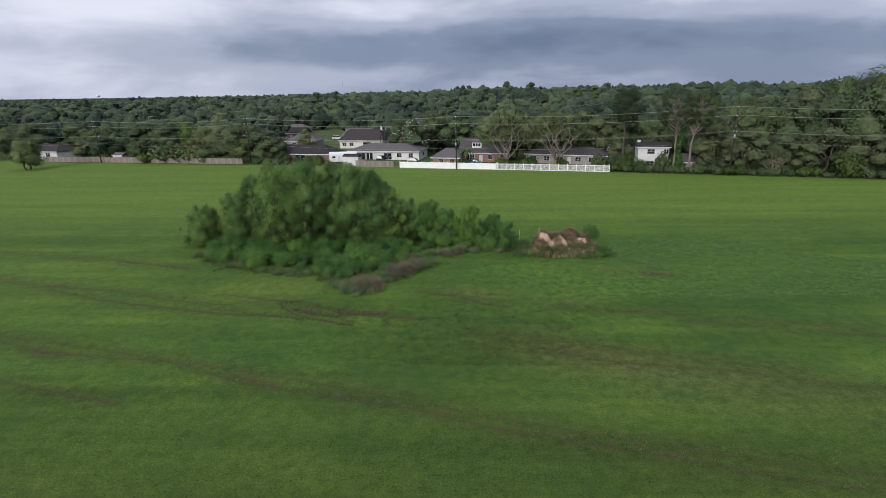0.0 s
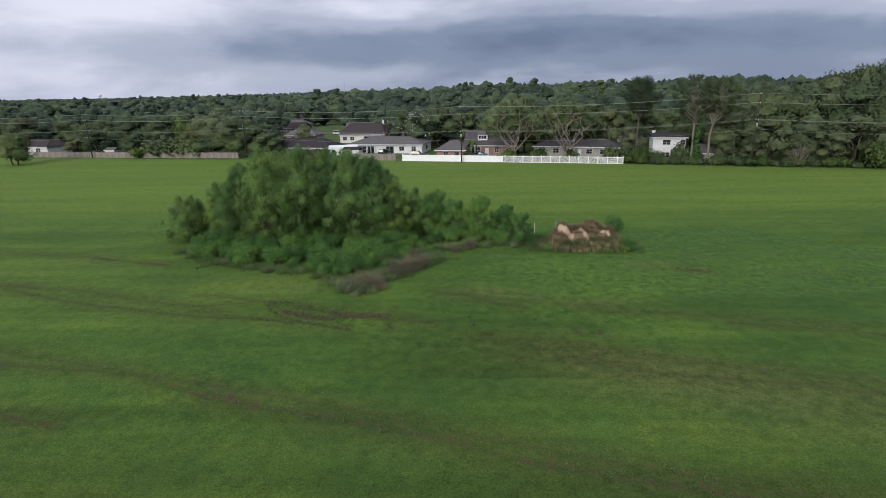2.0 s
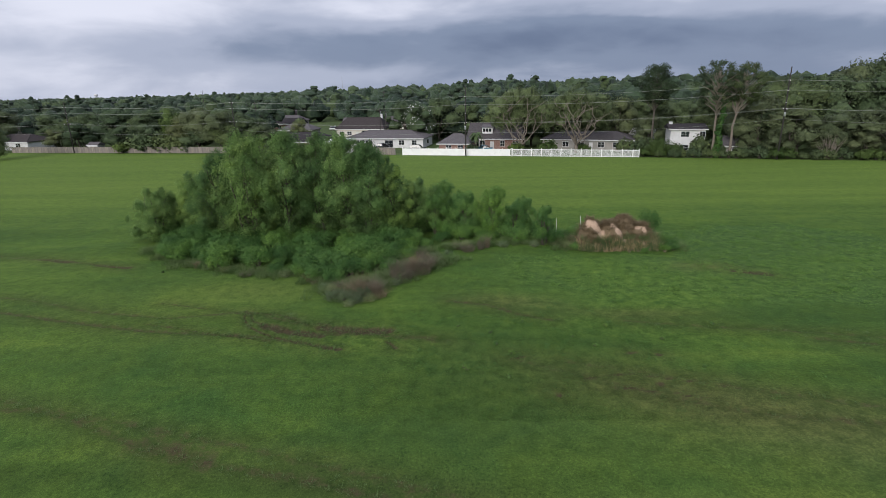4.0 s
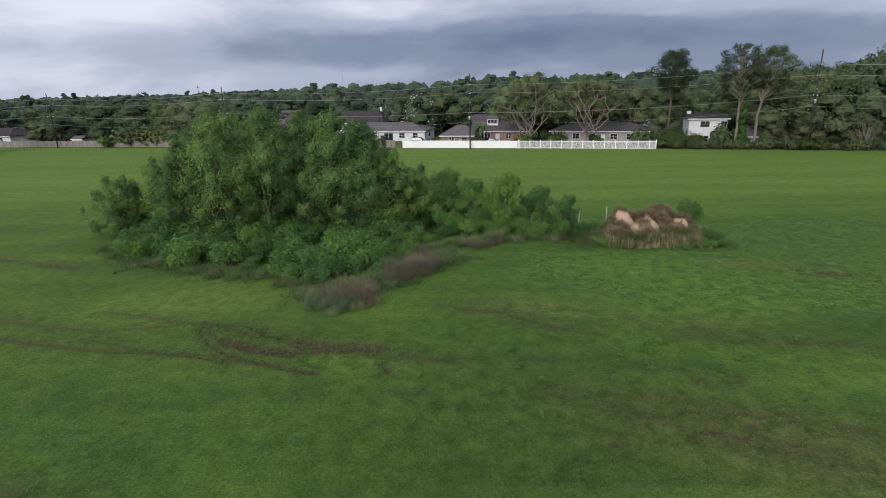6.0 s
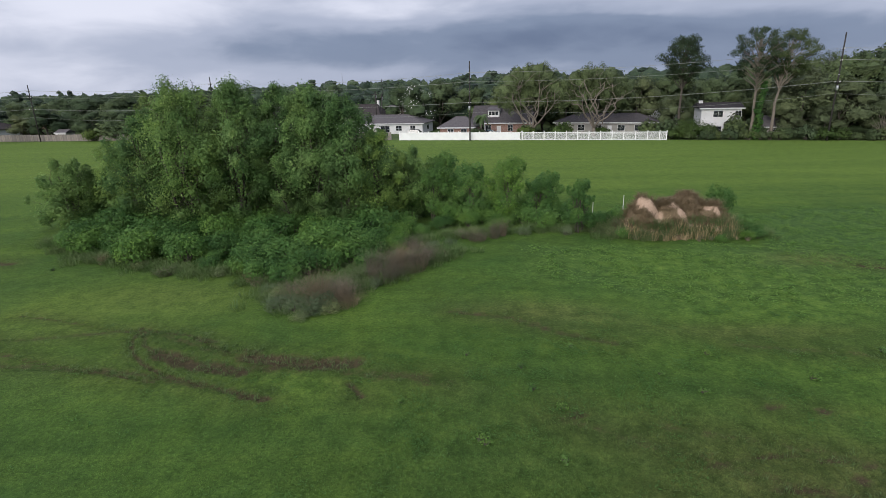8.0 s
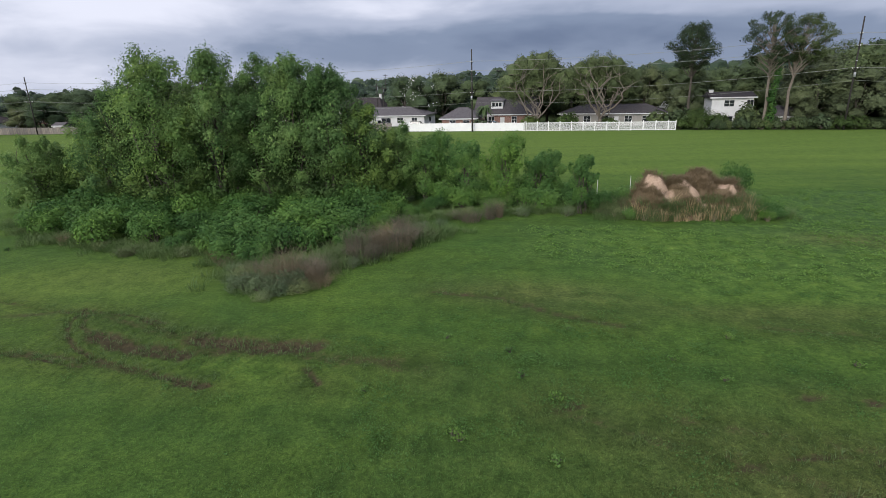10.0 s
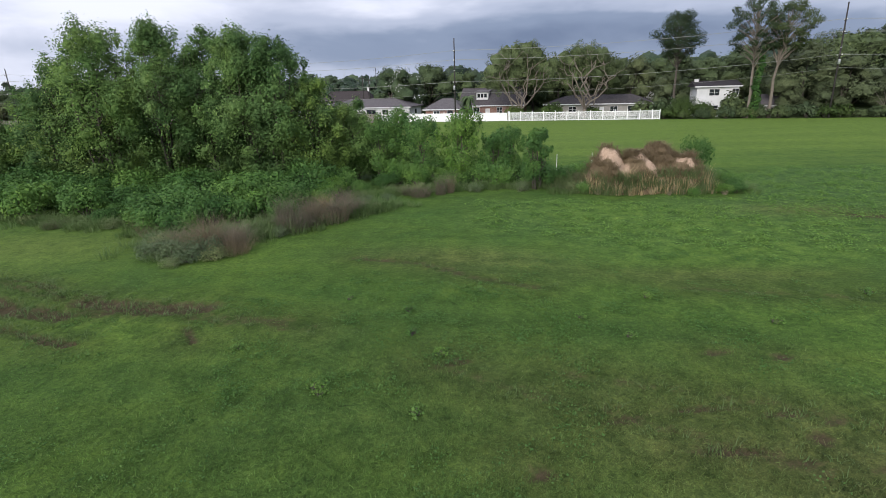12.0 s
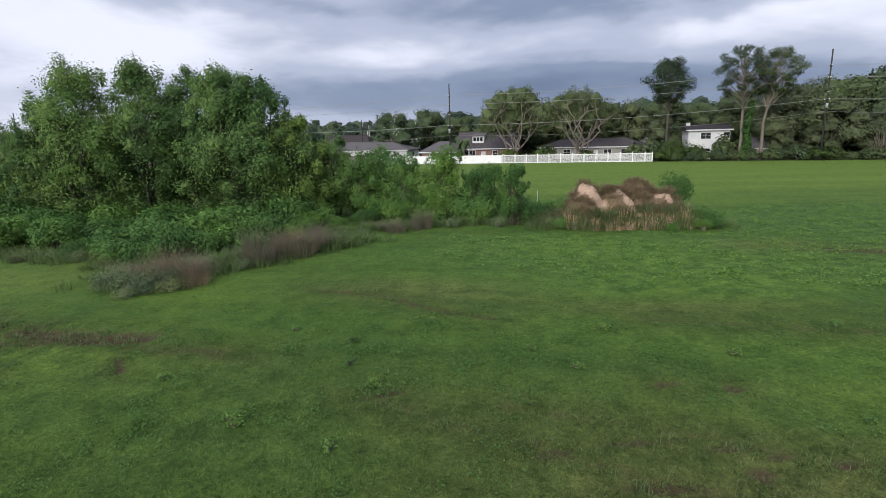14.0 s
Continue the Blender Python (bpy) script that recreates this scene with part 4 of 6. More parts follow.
clump_kinds = [shrub_thing("weed_clump", shrub_mesh(np.random.default_rng(70 + i), 1500, 0.042, LEAF_GREY, 9, 0.95, 0.85), put(-10.6 - i, 57.1 + 0.3 * i, rz=i * 80.0), "grey-green clump of narrow-leaved weeds", "weed clump", "narrow-leaved clumps") for i in range(3)]
for i, (x, y, q, qz) in enumerate([(-9.6, 57.4, 0.85, 0.8), (-13.1, 59.3, 0.9, 0.95), (-13.9, 60.2, 0.8, 0.8), (-11.0, 56.5, 0.7, 0.6), (-12.4, 58.3, 0.7, 0.7), (-10.2, 57.9, 0.9, 1.1), (-7.8, 61.0, 0.6, 0.7), (-7.6, 63.6, 0.8, 0.9), (-8.6, 65.6, 0.9, 1.0),
                                   (-6.9, 66.6, 0.8, 0.9), (-4.6, 68.8, 0.8, 0.8), (-3.4, 69.8, 0.7, 0.7), (-18.6, 63.4, 0.7, 0.8), (-25.0, 65.2, 0.7, 0.7), (-1.4, 72.4, 0.8, 1.0), (2.6, 72.8, 0.8, 0.9), (6.0, 72.4, 0.7, 0.9), (9.4, 71.8, 0.8, 0.9)]):
    copy_thing(clump_kinds[i % 3], put(x, y, rz=i * 67.0, s=q, sz=qz))
BROWN_AT = [(-11.6, 58.7, 0.9, 0.8), (-10.8, 59.3, 0.8, 1.1), (-10.0, 58.6, 0.9, 1.0), (-9.2, 58.9, 0.75, 1.15), (-8.9, 58.2, 0.7, 0.8), (-12.6, 59.6, 0.6, 0.6), (-9.6, 59.9, 0.6, 0.9)]
for k in range(24):
    q = (k + tuft_rng.uniform(-0.6, 0.6)) / 25
    q = min(1.0, max(0.0, q))
    back = tuft_rng.uniform(0, 1) ** 1.3
    if k in (0, 1, 2, 3, 8, 14, 19):
        continue
    grow = tuft_rng.uniform(0.45, 1.05)
    BROWN_AT.append((-7.9 + 4.3 * q - 2.2 * back, 60.9 + 6.6 * q + 1.0 * back, grow * 0.95, grow * tuft_rng.uniform(0.8, 1.75)))
BROWN_AT += [(-1.2, 71.2, 0.75, 0.8), (0.2, 71.8, 0.7, 0.9), (-2.0, 72.2, 0.8, 0.7), (0.9, 72.3, 0.6, 1.0), (9.0, 72.2, 0.7, 0.7), (10.2, 72.8, 0.8, 0.8), (-22.5, 63.9, 0.5, 0.5), (-16.0, 62.2, 0.5, 0.6), (-15.2, 61.6, 0.5, 0.7), (-28.5, 66.4, 0.45, 0.5)]
edge_tussocks("brown_grass_tussock", "tall dead brown grass tussock at the thicket's edge", "grass clump", "brown tussocks", BLADE_BROWN, BROWN_AT, 20,
              [(560, 1.0, 1.35, 0.013, 0.75, 0.5), (420, 0.7, 1.7, 0.012, 0.6, 0.5), (620, 1.1, 1.0, 0.014, 1.0, 0.5), (360, 0.6, 1.5, 0.013, 0.8, 0.6)])


def scatter_tufts(rng, spots, count, radius, height, width, lean):
    return np.concatenate([blade_tuft(rng, count, radius, height * rng.uniform(0.6, 1.2), width, lean) + np.array([x, y, ground_z(x, y)]) for x, y in spots])


wrng = np.random.default_rng(12)
spots = []
for _ in range(420):
    x = wrng.uniform(-37, 22)
    spots.append((x, front_y(min(x, 8)) + wrng.normal(0.5, 0.7) + (0 if x < 8 else -2.4)))
for _ in range(330):
    t_ = wrng.uniform(0, 1)
    spots.append((-12.9 + 9.4 * t_ + wrng.normal(0, 1.0), 58.2 + 10.2 * t_ + wrng.normal(0, 0.9)))
tagged(new("tall_weeds", np_mesh("tall_weeds", scatter_tufts(wrng, spots, 42, 0.5, 0.7, 0.03, 0.7), 3, BLADE_TALL)), "tall unmown green weeds along the thicket", "weeds", kind="stuff")


# ---------- dirt mound ----------
PEAKS = [(12.1, 72.7, 2.85, 1.3, 1.5), (14.2, 72.9, 2.3, 1.7, 1.6), (15.9, 73.9, 2.75, 2.0, 1.8), (17.4, 73.0, 2.3, 1.6, 1.6), (9.8, 73.8, 0.7, 2.0, 1.9)]
BARE = [(11.8, 72.4, 0.45, 0.50), (12.4, 72.1, 0.60, 0.50), (13.0, 71.9, 0.55, 0.45), (14.3, 72.4, 0.65, 0.36), (15.0, 72.0, 0.55, 0.36), (15.5, 71.7, 0.4, 0.28), (17.1, 72.5, 0.55, 0.36), (17.7, 72.2, 0.4, 0.32), (17.4, 71.3, 0.3, 0.2)]


def mound_z(x, y):
    z = max(h * math.exp(-(((x - a) / rx) ** 2 + ((y - b) / ry) ** 2) ** 1.4) for a, b, h, rx, ry in PEAKS)
    z += 0.35 * sum(h * math.exp(-(((x - a) / rx / 1.5) ** 2 + ((y - b) / ry / 1.3) ** 2)) for a, b, h, rx, ry in PEAKS) * 0.4
    z *= 0.92 + 0.16 * fbm(x, y, 0.9, 2.0) + 0.10 * fbm(x, y, 2.6, 3.0)
    return z - 0.3


def build_mound():
    xs, ys = np.arange(6.5, 23.6, 0.18), np.arange(68.2, 78.4, 0.18)
    V, S = [], []
    for y in ys:
        for x in xs:
            V.append((x, y, mound_z(x, y) + ground_z(x, y)))
            S.append(max(math.exp(-(((x - a) / rx) ** 2 + ((y - b) / ry) ** 2)) for a, b, rx, ry in BARE))
    nx, ny = len(xs), len(ys)
    F = [(j * nx + i, j * nx + i + 1, (j + 1) * nx + i + 1, (j + 1) * nx + i) for j in range(ny - 1) for i in range(nx - 1)]
    me = bpy.data.meshes.new("dirt_mound")
    me.from_pydata(V, [], F)
    me.attributes.new("sand", "FLOAT", "POINT").data.foreach_set("value", S)
    me.materials.append(SAND)
    me.polygons.foreach_set("use_smooth", [True] * len(me.polygons))
    tagged(new("dirt_mound", me), "overgrown heap of pale sandy dirt with bare faces", "mound")


build_mound()


def on_mound(rng, n, keep, count, radius, height, width, lean):
    out = []
    while len(out) < n:
        x, y = rng.uniform(8, 21.3), rng.uniform(69, 77)
        bare = max(math.exp(-(((x - a) / rx) ** 2 + ((y - b) / ry) ** 2)) for a, b, rx, ry in BARE)
        z = mound_z(x, y)
        if bare > 0.5 or not keep(x, y, z):
            continue
        out.append(blade_tuft(rng, count, radius, height * rng.uniform(0.6, 1.25), width, lean) + np.array([x, y, max(z, 0) + ground_z(x, y)]))
    return np.concatenate(out)


mrng = np.random.default_rng(31)
tagged(new("dead_brush", np_mesh("dead_brush", on_mound(mrng, 420, lambda x, y, z: z > 0.8, 45, 0.35, 0.40, 0.018, 1.0), 3, BLADE_RUST)), "brown dead brush matted over the dirt mound", "dead brush", kind="stuff")
tagged(new("mound_grass", np_mesh("mound_grass", on_mound(mrng, 420, lambda x, y, z: z < 1.2 and z > -0.02 and ((x - 14.2) / 6.6) ** 2 + ((y - 73.2) / 3.3) ** 2 < 1, 40, 0.4, 0.75, 0.028, 0.7), 3, BLADE_REED)), "tall green grass growing round the mound's foot", "grass", kind="stuff")
tagged(new("straw_stalks", np_mesh("straw_stalks", on_mound(mrng, 55, lambda x, y, z: z < 1.0 and y < 71.9 and ((x - 14.6) / 5.8) ** 2 + ((y - 72.8) / 2.6) ** 2 < 1, 11, 0.30, 1.25, 0.026, 0.45), 3, BLADE_STRAW)), "pale straw stalks mixed into the grass before the mound", "grass", kind="stuff")
straw = []
for i in range(3):
    ob = new("straw_grass_tuft", np_mesh("straw_grass_tuft", blade_tuft(np.random.default_rng(40 + i), 46, 0.4, 1.6, 0.036, 0.5, 0.25), 3, BLADE_STRAW))
    straw.append(tagged(ob, "pale dry straw grass tuft before the mound", "grass clump", "straw tufts"))
STRAW_AT = [(11.6, 70.2), (12.3, 69.9), (13.2, 69.8), (13.9, 69.7), (14.7, 69.9), (15.6, 69.5), (16.6, 69.8), (17.6, 69.7), (18.6, 69.9), (19.3, 69.6), (10.4, 70.9), (9.1, 71.0), (8.3, 72.0), (16.1, 70.2), (12.9, 70.3), (18.9, 70.6), (11.0, 70.0)]
for i, (x, y) in enumerate(STRAW_AT):
    y += 0.6
    m = put(x, y, max(mound_z(x, y), 0) + ground_z(x, y) - 0.03, float(mrng.uniform(0, 360)), float(mrng.uniform(0.45, 0.8)))
    if i < 3:
        straw[i].matrix_world = m
    else:
        copy_thing(straw[i % 3], m)
copy_thing(kinds[1], put(19.1, 74.9, 1.1, 40, 0.8, 1.35))
for x, y, s in [(19.4, 70.6, 0.45), (17.2, 69.9, 0.35), (10.2, 71.2, 0.45), (20.1, 73.4, 0.75), (20.5, 72.2, 0.6), (9.0, 73.6, 0.7), (10.8, 74.6, 0.8), (20.3, 70.9, 0.5)]:
    copy_thing(kinds[int(s * 100) % 5], put(x, y, max(mound_z(x, y), 0) + ground_z(x, y) - 0.05, x * 50, s))
for x, y, h in [(9.3, 77.6, 2.0), (12.4, 79.0, 1.9)]:
    stake = thing("marker_stake", pose(x, y, ground_z(x, y)), "thin pale marker stake in the field", "stake", "marker stakes")
    part("shaft", Geo().tube([(0, 0, -0.2), (0.02, 0, h)], [0.03, 0.025], 6), PORCELAIN, stake)


# ---------- grass and weeds of the field ----------
def field_grass():
    rng = np.random.default_rng(50)
    n = 120000
    # thick near the path's end, thinning outwards with no sharp border
    close = rng.uniform(0, 1, n) < 0.62
    x = np.where(close, 2.0 + rng.normal(0, 6.5, n), 3.0 + rng.normal(0, 14.0, n))
    y = np.where(close, 40.8 + np.abs(rng.normal(0, 5.5, n)), 47.0 + rng.normal(0, 9.0, n))
    ok = y > 32
    fy = np.interp(x, [p[0] for p in FRONT] + [8.5, 22, 23], [p[1] for p in FRONT] + [69.2, 69.2, 80])
    ok &= y < fy + 0.6
    ok &= rng.uniform(0, 1, n) > masks(x, y)[0] * 1.1
    thin = np.array([noise.noise(Vector((a * 1.3, b * 1.3, 5.0))) for a, b in zip(x, y)])
    ok &= rng.uniform(0, 1, n) < 0.72 + 0.9 * thin
    x, y = x[ok], y[ok]
    n = len(x)
    z = np.array([ground_z(a, b) for a, b in zip(x, y)])
    tri = np.empty((n, 2, 3, 3))
    for k in range(2):
        h = rng.uniform(0.025, 0.075, n)
        a = rng.uniform(0, 2 * math.pi, n)
        w = rng.uniform(0.006, 0.013, n)
        ox, oy = rng.normal(0, 0.03, n), rng.normal(0, 0.03, n)
        tri[:, k, 0] = np.stack([x + ox - np.cos(a) * w, y + oy - np.sin(a) * w, z - 0.02], 1)
        tri[:, k, 1] = np.stack([x + ox + np.cos(a) * w, y + oy + np.sin(a) * w, z - 0.02], 1)
        tri[:, k, 2] = np.stack([x + ox + rng.normal(0, 0.06, n), y + oy + rng.normal(0, 0.06, n), z + h], 1)
    me = np_mesh("field_grass", tri.reshape(-1, 3), 3, BLADE)
    mud, lush, dry, yard, sunny_tint, near, rough, deep, weedy = masks(x, y)
    for nm, arr in (("lush", lush), ("dry", dry), ("sunny_tint", sunny_tint), ("near", near), ("rough", rough), ("deep", deep), ("weedy", weedy)):
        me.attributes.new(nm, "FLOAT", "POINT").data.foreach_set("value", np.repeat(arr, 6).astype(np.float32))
    tagged(new("field_grass", me), "short green blades of mown field grass", "grass", kind="stuff")


CLOVER = [(-0.1, 50.7), (1.4, 50.4), (-1.9, 54.0), (-1.7, 50.6), (-4.0, 48.1), (-0.5, 46.6), (-4.0, 45.8), (6.7, 51.3), (8.8, 52.6), (2.4, 52.7), (5.4, 50.0), (-4.9, 52.0), (11.2, 56.9), (14.3, 56.4), (-1.9, 46.7), (1.6, 48.0)]


def broad_weeds():
    rng = np.random.default_rng(51)
    n = 9000
    cx, cy = rng.uniform(0, 60, n), rng.uniform(52, 83, n)
    clumpy = np.array([noise.noise(Vector((a * 0.45, b * 0.8, 2.0))) for a, b in zip(cx, cy)])
    ok = (masks(cx, cy)[8] > 0.5) & (rng.uniform(0, 1, n) < 0.55 + 1.1 * clumpy)
    cx, cy = cx[ok], cy[ok]
    k = 18
    n = len(cx) * k
    X = np.repeat(cx, k) + rng.normal(0, 0.22, n)
    Y = np.repeat(cy, k) + rng.normal(0, 0.22, n)
    Z = np.array([ground_z(a, b) for a, b in zip(X, Y)]) + rng.uniform(0.03, 0.20, n)
    nrm = rng.normal(size=(n, 3)) * 0.5 + [0, 0, 1]
    tagged(new("broadleaf_weeds", np_mesh("broadleaf_weeds", leaf_array(rng, np.stack([X, Y, Z], 1), nrm, 0.05, 0.6), 4, LEAF_WEED)), "low broadleaf weeds spread over the field", "weeds", kind="stuff")
    # small sprigs with tiny leaves, in loose patches over the mown grass
    n = 1500
    cx, cy = rng.normal(2, 9, n), rng.normal(49.5, 4.5, n)
    clumpy = np.array([noise.noise(Vector((a * 0.35, b * 0.5, 6.0))) for a, b in zip(cx, cy)])
    ok = (clumpy > 0.08) & (cy > 40) & (masks(cx, cy)[0] < 0.3)
    spots = np.repeat(np.array(CLOVER), 16, axis=0) + rng.normal(0, 1, (16 * len(CLOVER), 2)) * [0.55, 0.28]
    cx, cy = np.concatenate([cx[ok], spots[:, 0]]), np.concatenate([cy[ok], spots[:, 1]])
    k = 26
    n = len(cx) * k
    X = np.repeat(cx, k) + rng.normal(0, 0.16, n)
    Y = np.repeat(cy, k) + rng.normal(0, 0.16, n)
    Z = np.array([ground_z(a, b) for a, b in zip(X, Y)]) + rng.uniform(0.02, 0.12, n)
    nrm = rng.normal(size=(n, 3)) * 0.7 + [0, 0, 1]
    tagged(new("clover_sprigs", np_mesh("clover_sprigs", leaf_array(rng, np.stack([X, Y, Z], 1), nrm, 0.026, 0.7), 4, LEAF_WEED)), "tiny-leaved sprigs in loose patches over the mown grass", "weeds", kind="stuff")


def rut_grass():
    """Ragged taller grass and torn sods along the wheel ruts."""
    rng = np.random.default_rng(52)
    out = []
    for pts, half, strength in RUTS:
        for a, b in zip(pts, pts[1:]):
            L = math.hypot(b[0] - a[0], b[1] - a[1])
            fine_part = -21 < a[0] < -5 and 48 < a[1] < 57
            for _ in range(int(L / (0.16 if fine_part else 0.45)) + 1):
                q = rng.uniform(0, 1)
                x, y = a[0] + (b[0] - a[0]) * q + rng.normal(0, half + 0.25), a[1] + (b[1] - a[1]) * q + rng.normal(0, half * 0.6 + 0.18)
                out.append(blade_tuft(rng, 9, 0.13, rng.uniform(0.10, 0.26), 0.016, 0.9) + np.array([x, y, ground_z(x, y)]))
    tagged(new("rut_grass", np_mesh("rut_grass", np.concatenate(out), 3, BLADE_TALL)), "ragged taller grass along the wheel ruts", "grass", kind="stuff")


field_grass()
broad_weeds()
rut_grass()


WEEDS = [(-1.75, 46.3, 1.2), (0.4, 49.5, 0.9), (1.35, 48.2, 0.8), (0.1, 51.2, 0.9), (8.45, 52.3, 0.8), (-1.6, 46.1, 0.7), (0.9, 45.2, 0.8), (5.8, 50.6, 0.7), (-4.8, 48.6, 0.7), (11.8, 50.2, 0.8), (-2.2, 52.4, 0.6), (2.6, 53.0, 0.7), (13.0, 46.4, 0.6), (-31.2, 65.0, 0.9), (7.0, 49.2, 0.7), (16.2, 52.5, 0.8)]
weed = shrub_thing("weed_plant", shrub_mesh(np.random.default_rng(61), 170, 0.03, LEAF_WEED, 6, 0.26, 0.26), put(0, 45), "small leafy weed standing in the short grass", "weed", "weeds in the grass")
for i, (x, y, s) in enumerate(WEEDS):
    m = put(x, y, rz=i * 77.0, s=s)
    if i == 0:
        weed.matrix_world = m
    else:
        copy_thing(weed, m)


# ---------- fences ----------
def along(a, b):
    """The pose at a with x towards b, and the length."""
    d = Vector((b[0] - a[0], b[1] - a[1], 0))
    return pose(a[0], a[1], 0, 0, 0, math.degrees(math.atan2(d.y, d.x))), d.length


BAY = 2.44


def white_fence(a, b, solid, label):
    m, L = along(a, b)
    fence = thing("white_fence", m, label, "fence")
    post = Geo().box(-0.075, -0.075, -0.2, 0.075, 0.075, 1.98)
    post.add([(-0.095, -0.095, 1.98), (0.095, -0.095, 1.98), (0.095, 0.095, 1.98), (-0.095, 0.095, 1.98), (0, 0, 2.12)], [(0, 3, 2, 1), (0, 1, 4), (1, 2, 4), (2, 3, 4), (3, 0, 4)])
    post_me = post.mesh("post", WHITE_VINYL)
    rail_me = Geo().box(0.075, -0.035, -0.07, BAY - 0.075, 0.035, 0.07).mesh("rail", WHITE_VINYL)
    g = Geo()
    w, gap = (0.323, 0.004) if solid else (0.055, 0.075)
    x = 0.077
    while x + w < BAY - 0.07:
        g.box(x, -0.012, 0.14, x + w, 0.012, 1.72)
        x += w + gap
    infill_me = g.mesh("infill", WHITE_VINYL)
    n = int(L / BAY)
    for i in range(n + 1):
        p = part("post", post_me, None, fence)
        p.location.x = i * BAY
        if i == n:
            break
        for z in ((0.12, 1.76) if solid else (0.14, 1.72)):
            r = part("rail", rail_me, None, fence)
            r.location = (i * BAY, 0, z)
        f = part("infill", infill_me, None, fence)
        f.location.x = i * BAY
    rest = L - n * BAY
    if rest > 0.5:
        for z in (0.14, 1.72):
            part("rail", Geo().box(n * BAY + 0.075, -0.035, z - 0.07, L - 0.05, 0.035, z + 0.07), WHITE_VINYL, fence)
        g = Geo()
        x = n * BAY + 0.09
        while x + w < L - 0.05:
            g.box(x, -0.012, 0.14, x + w, 0.012, 1.72)
            x += w + gap
        part("infill", g, WHITE_VINYL, fence)
        p = part("post", post_me, None, fence)
        p.location.x = L


white_fence((-17.4, 160.0), (11.1, 154.0), True, "white vinyl privacy fence with solid panels and capped posts")
white_fence((11.35, 153.9), (41.4, 147.6), False, "white vinyl picket fence with tall capped posts")


def board_fence(a, b, h, label):
    m, L = along(a, b)
    fence = thing("board_fence", m, label, "fence", "board fences")
    rng = np.random.default_rng(int(abs(a[0])) + 3)
    metas = []
    for _ in range(3):
        g = Geo()
        x = 0.0
        while x < BAY - 0.05:
            top = h + rng.uniform(-0.04, 0.04)
            g.box(x + 0.004, -0.012, 0.03, x + 0.14, 0.012, top)
            x += 0.147
        metas.append(g.mesh("board_panel", BOARD))
    post_me = Geo().box(-0.06, 0.015, -0.2, 0.06, 0.13, h + 0.12).mesh("post", BOARD)
    rail_me = Geo().box(0, 0.014, -0.045, BAY, 0.06, 0.045).mesh("rail", BOARD)
    for i in range(int(L / BAY)):
        p = part("board_panel", metas[i % 3], None, fence)
        p.location = (i * BAY, float(rng.uniform(-0.02, 0.02)), float(rng.uniform(-0.06, 0.02)))
        p = part("post", post_me, None, fence)
        p.location.x = i * BAY
        for z in (0.4, h - 0.3):
            r = part("rail", rail_me, None, fence)
            r.location = (i * BAY, 0, z)


board_fence((-145, 183.4), (-68, 172.0), 1.85, "weathered grey board fence along the field's edge")
board_fence((-31.4, 163.7), (-17.6, 160.6), 1.95, "weathered grey board fence behind the houses' yards")


# ---------- poles and wires ----------
POLES = [(-195, 193.0, 15.4), (-121.5, 178.9, 15.4), (-67.8, 173.2, 16.0), (-0.5, 155.4, 17.4), (70.0, 140.0, 20.0), (140, 122.0, 20.0)]
LEVELS = [(13.6, 11.9, 8.7), (13.6, 11.9, 8.7), (14.1, 12.5, 8.8), (14.7, 12.8, 8.3), (17.0, 14.9, 11.0), (17.0, 14.9, 11.0)]
for i, (x, y, h) in enumerate(POLES[1:5]):
    lv = LEVELS[i + 1]
    rz = -14.0
    pole = thing("utility_pole", pose(x, y, 0, 0, 0, rz), "tall weathered wooden utility pole at the field's edge", "utility pole", "utility poles")
    part("shaft", Geo().tube([(0, 0, -0.5), (0.03, 0, h * 0.5), (0, 0, h)], [0.17, 0.145, 0.11], 10), POLE_WOOD, pole, smooth=True)
    for z, w in ((lv[0], 0.55), (lv[1], 0.55), (lv[2], 1.25)):
        arm = part("crossarm", Geo().box(-0.06, -w, z - 0.07, 0.06, w, z + 0.06) if i in (2, 3) else Geo().box(-w, -0.24, z - 0.07, w, -0.12, z + 0.06), POLE_WOOD, pole)
        for s in (-0.9, 0.9):
            a, b = (0, s * w) if i in (2, 3) else (s * w, -0.18)
            part("insulator", Geo().tube([(a, b, z + 0.06), (a, b, z + 0.16), (a, b, z + 0.30)], [0.05, 0.11, 0.06], 8), PORCELAIN, arm)
    if i in (2, 3):
        z = lv[2] - 1.0
        part("transformer", Geo().tube([(0, -0.34, z - 0.45), (0, -0.34, z - 0.42), (0, -0.34, z + 0.4), (0, -0.34, z + 0.45)], [0.18, 0.22, 0.22, 0.14], 12), STEEL, pole, "pale grey transformer can", True)
    part("guy_bracket", Geo().box(-0.16, -0.2, h * 0.62, 0.16, -0.12, h * 0.62 + 0.12), STEEL, pole)
wires = thing("overhead_wires", pose(0, 0, 0), "long sagging overhead wires strung between the poles", "wires")
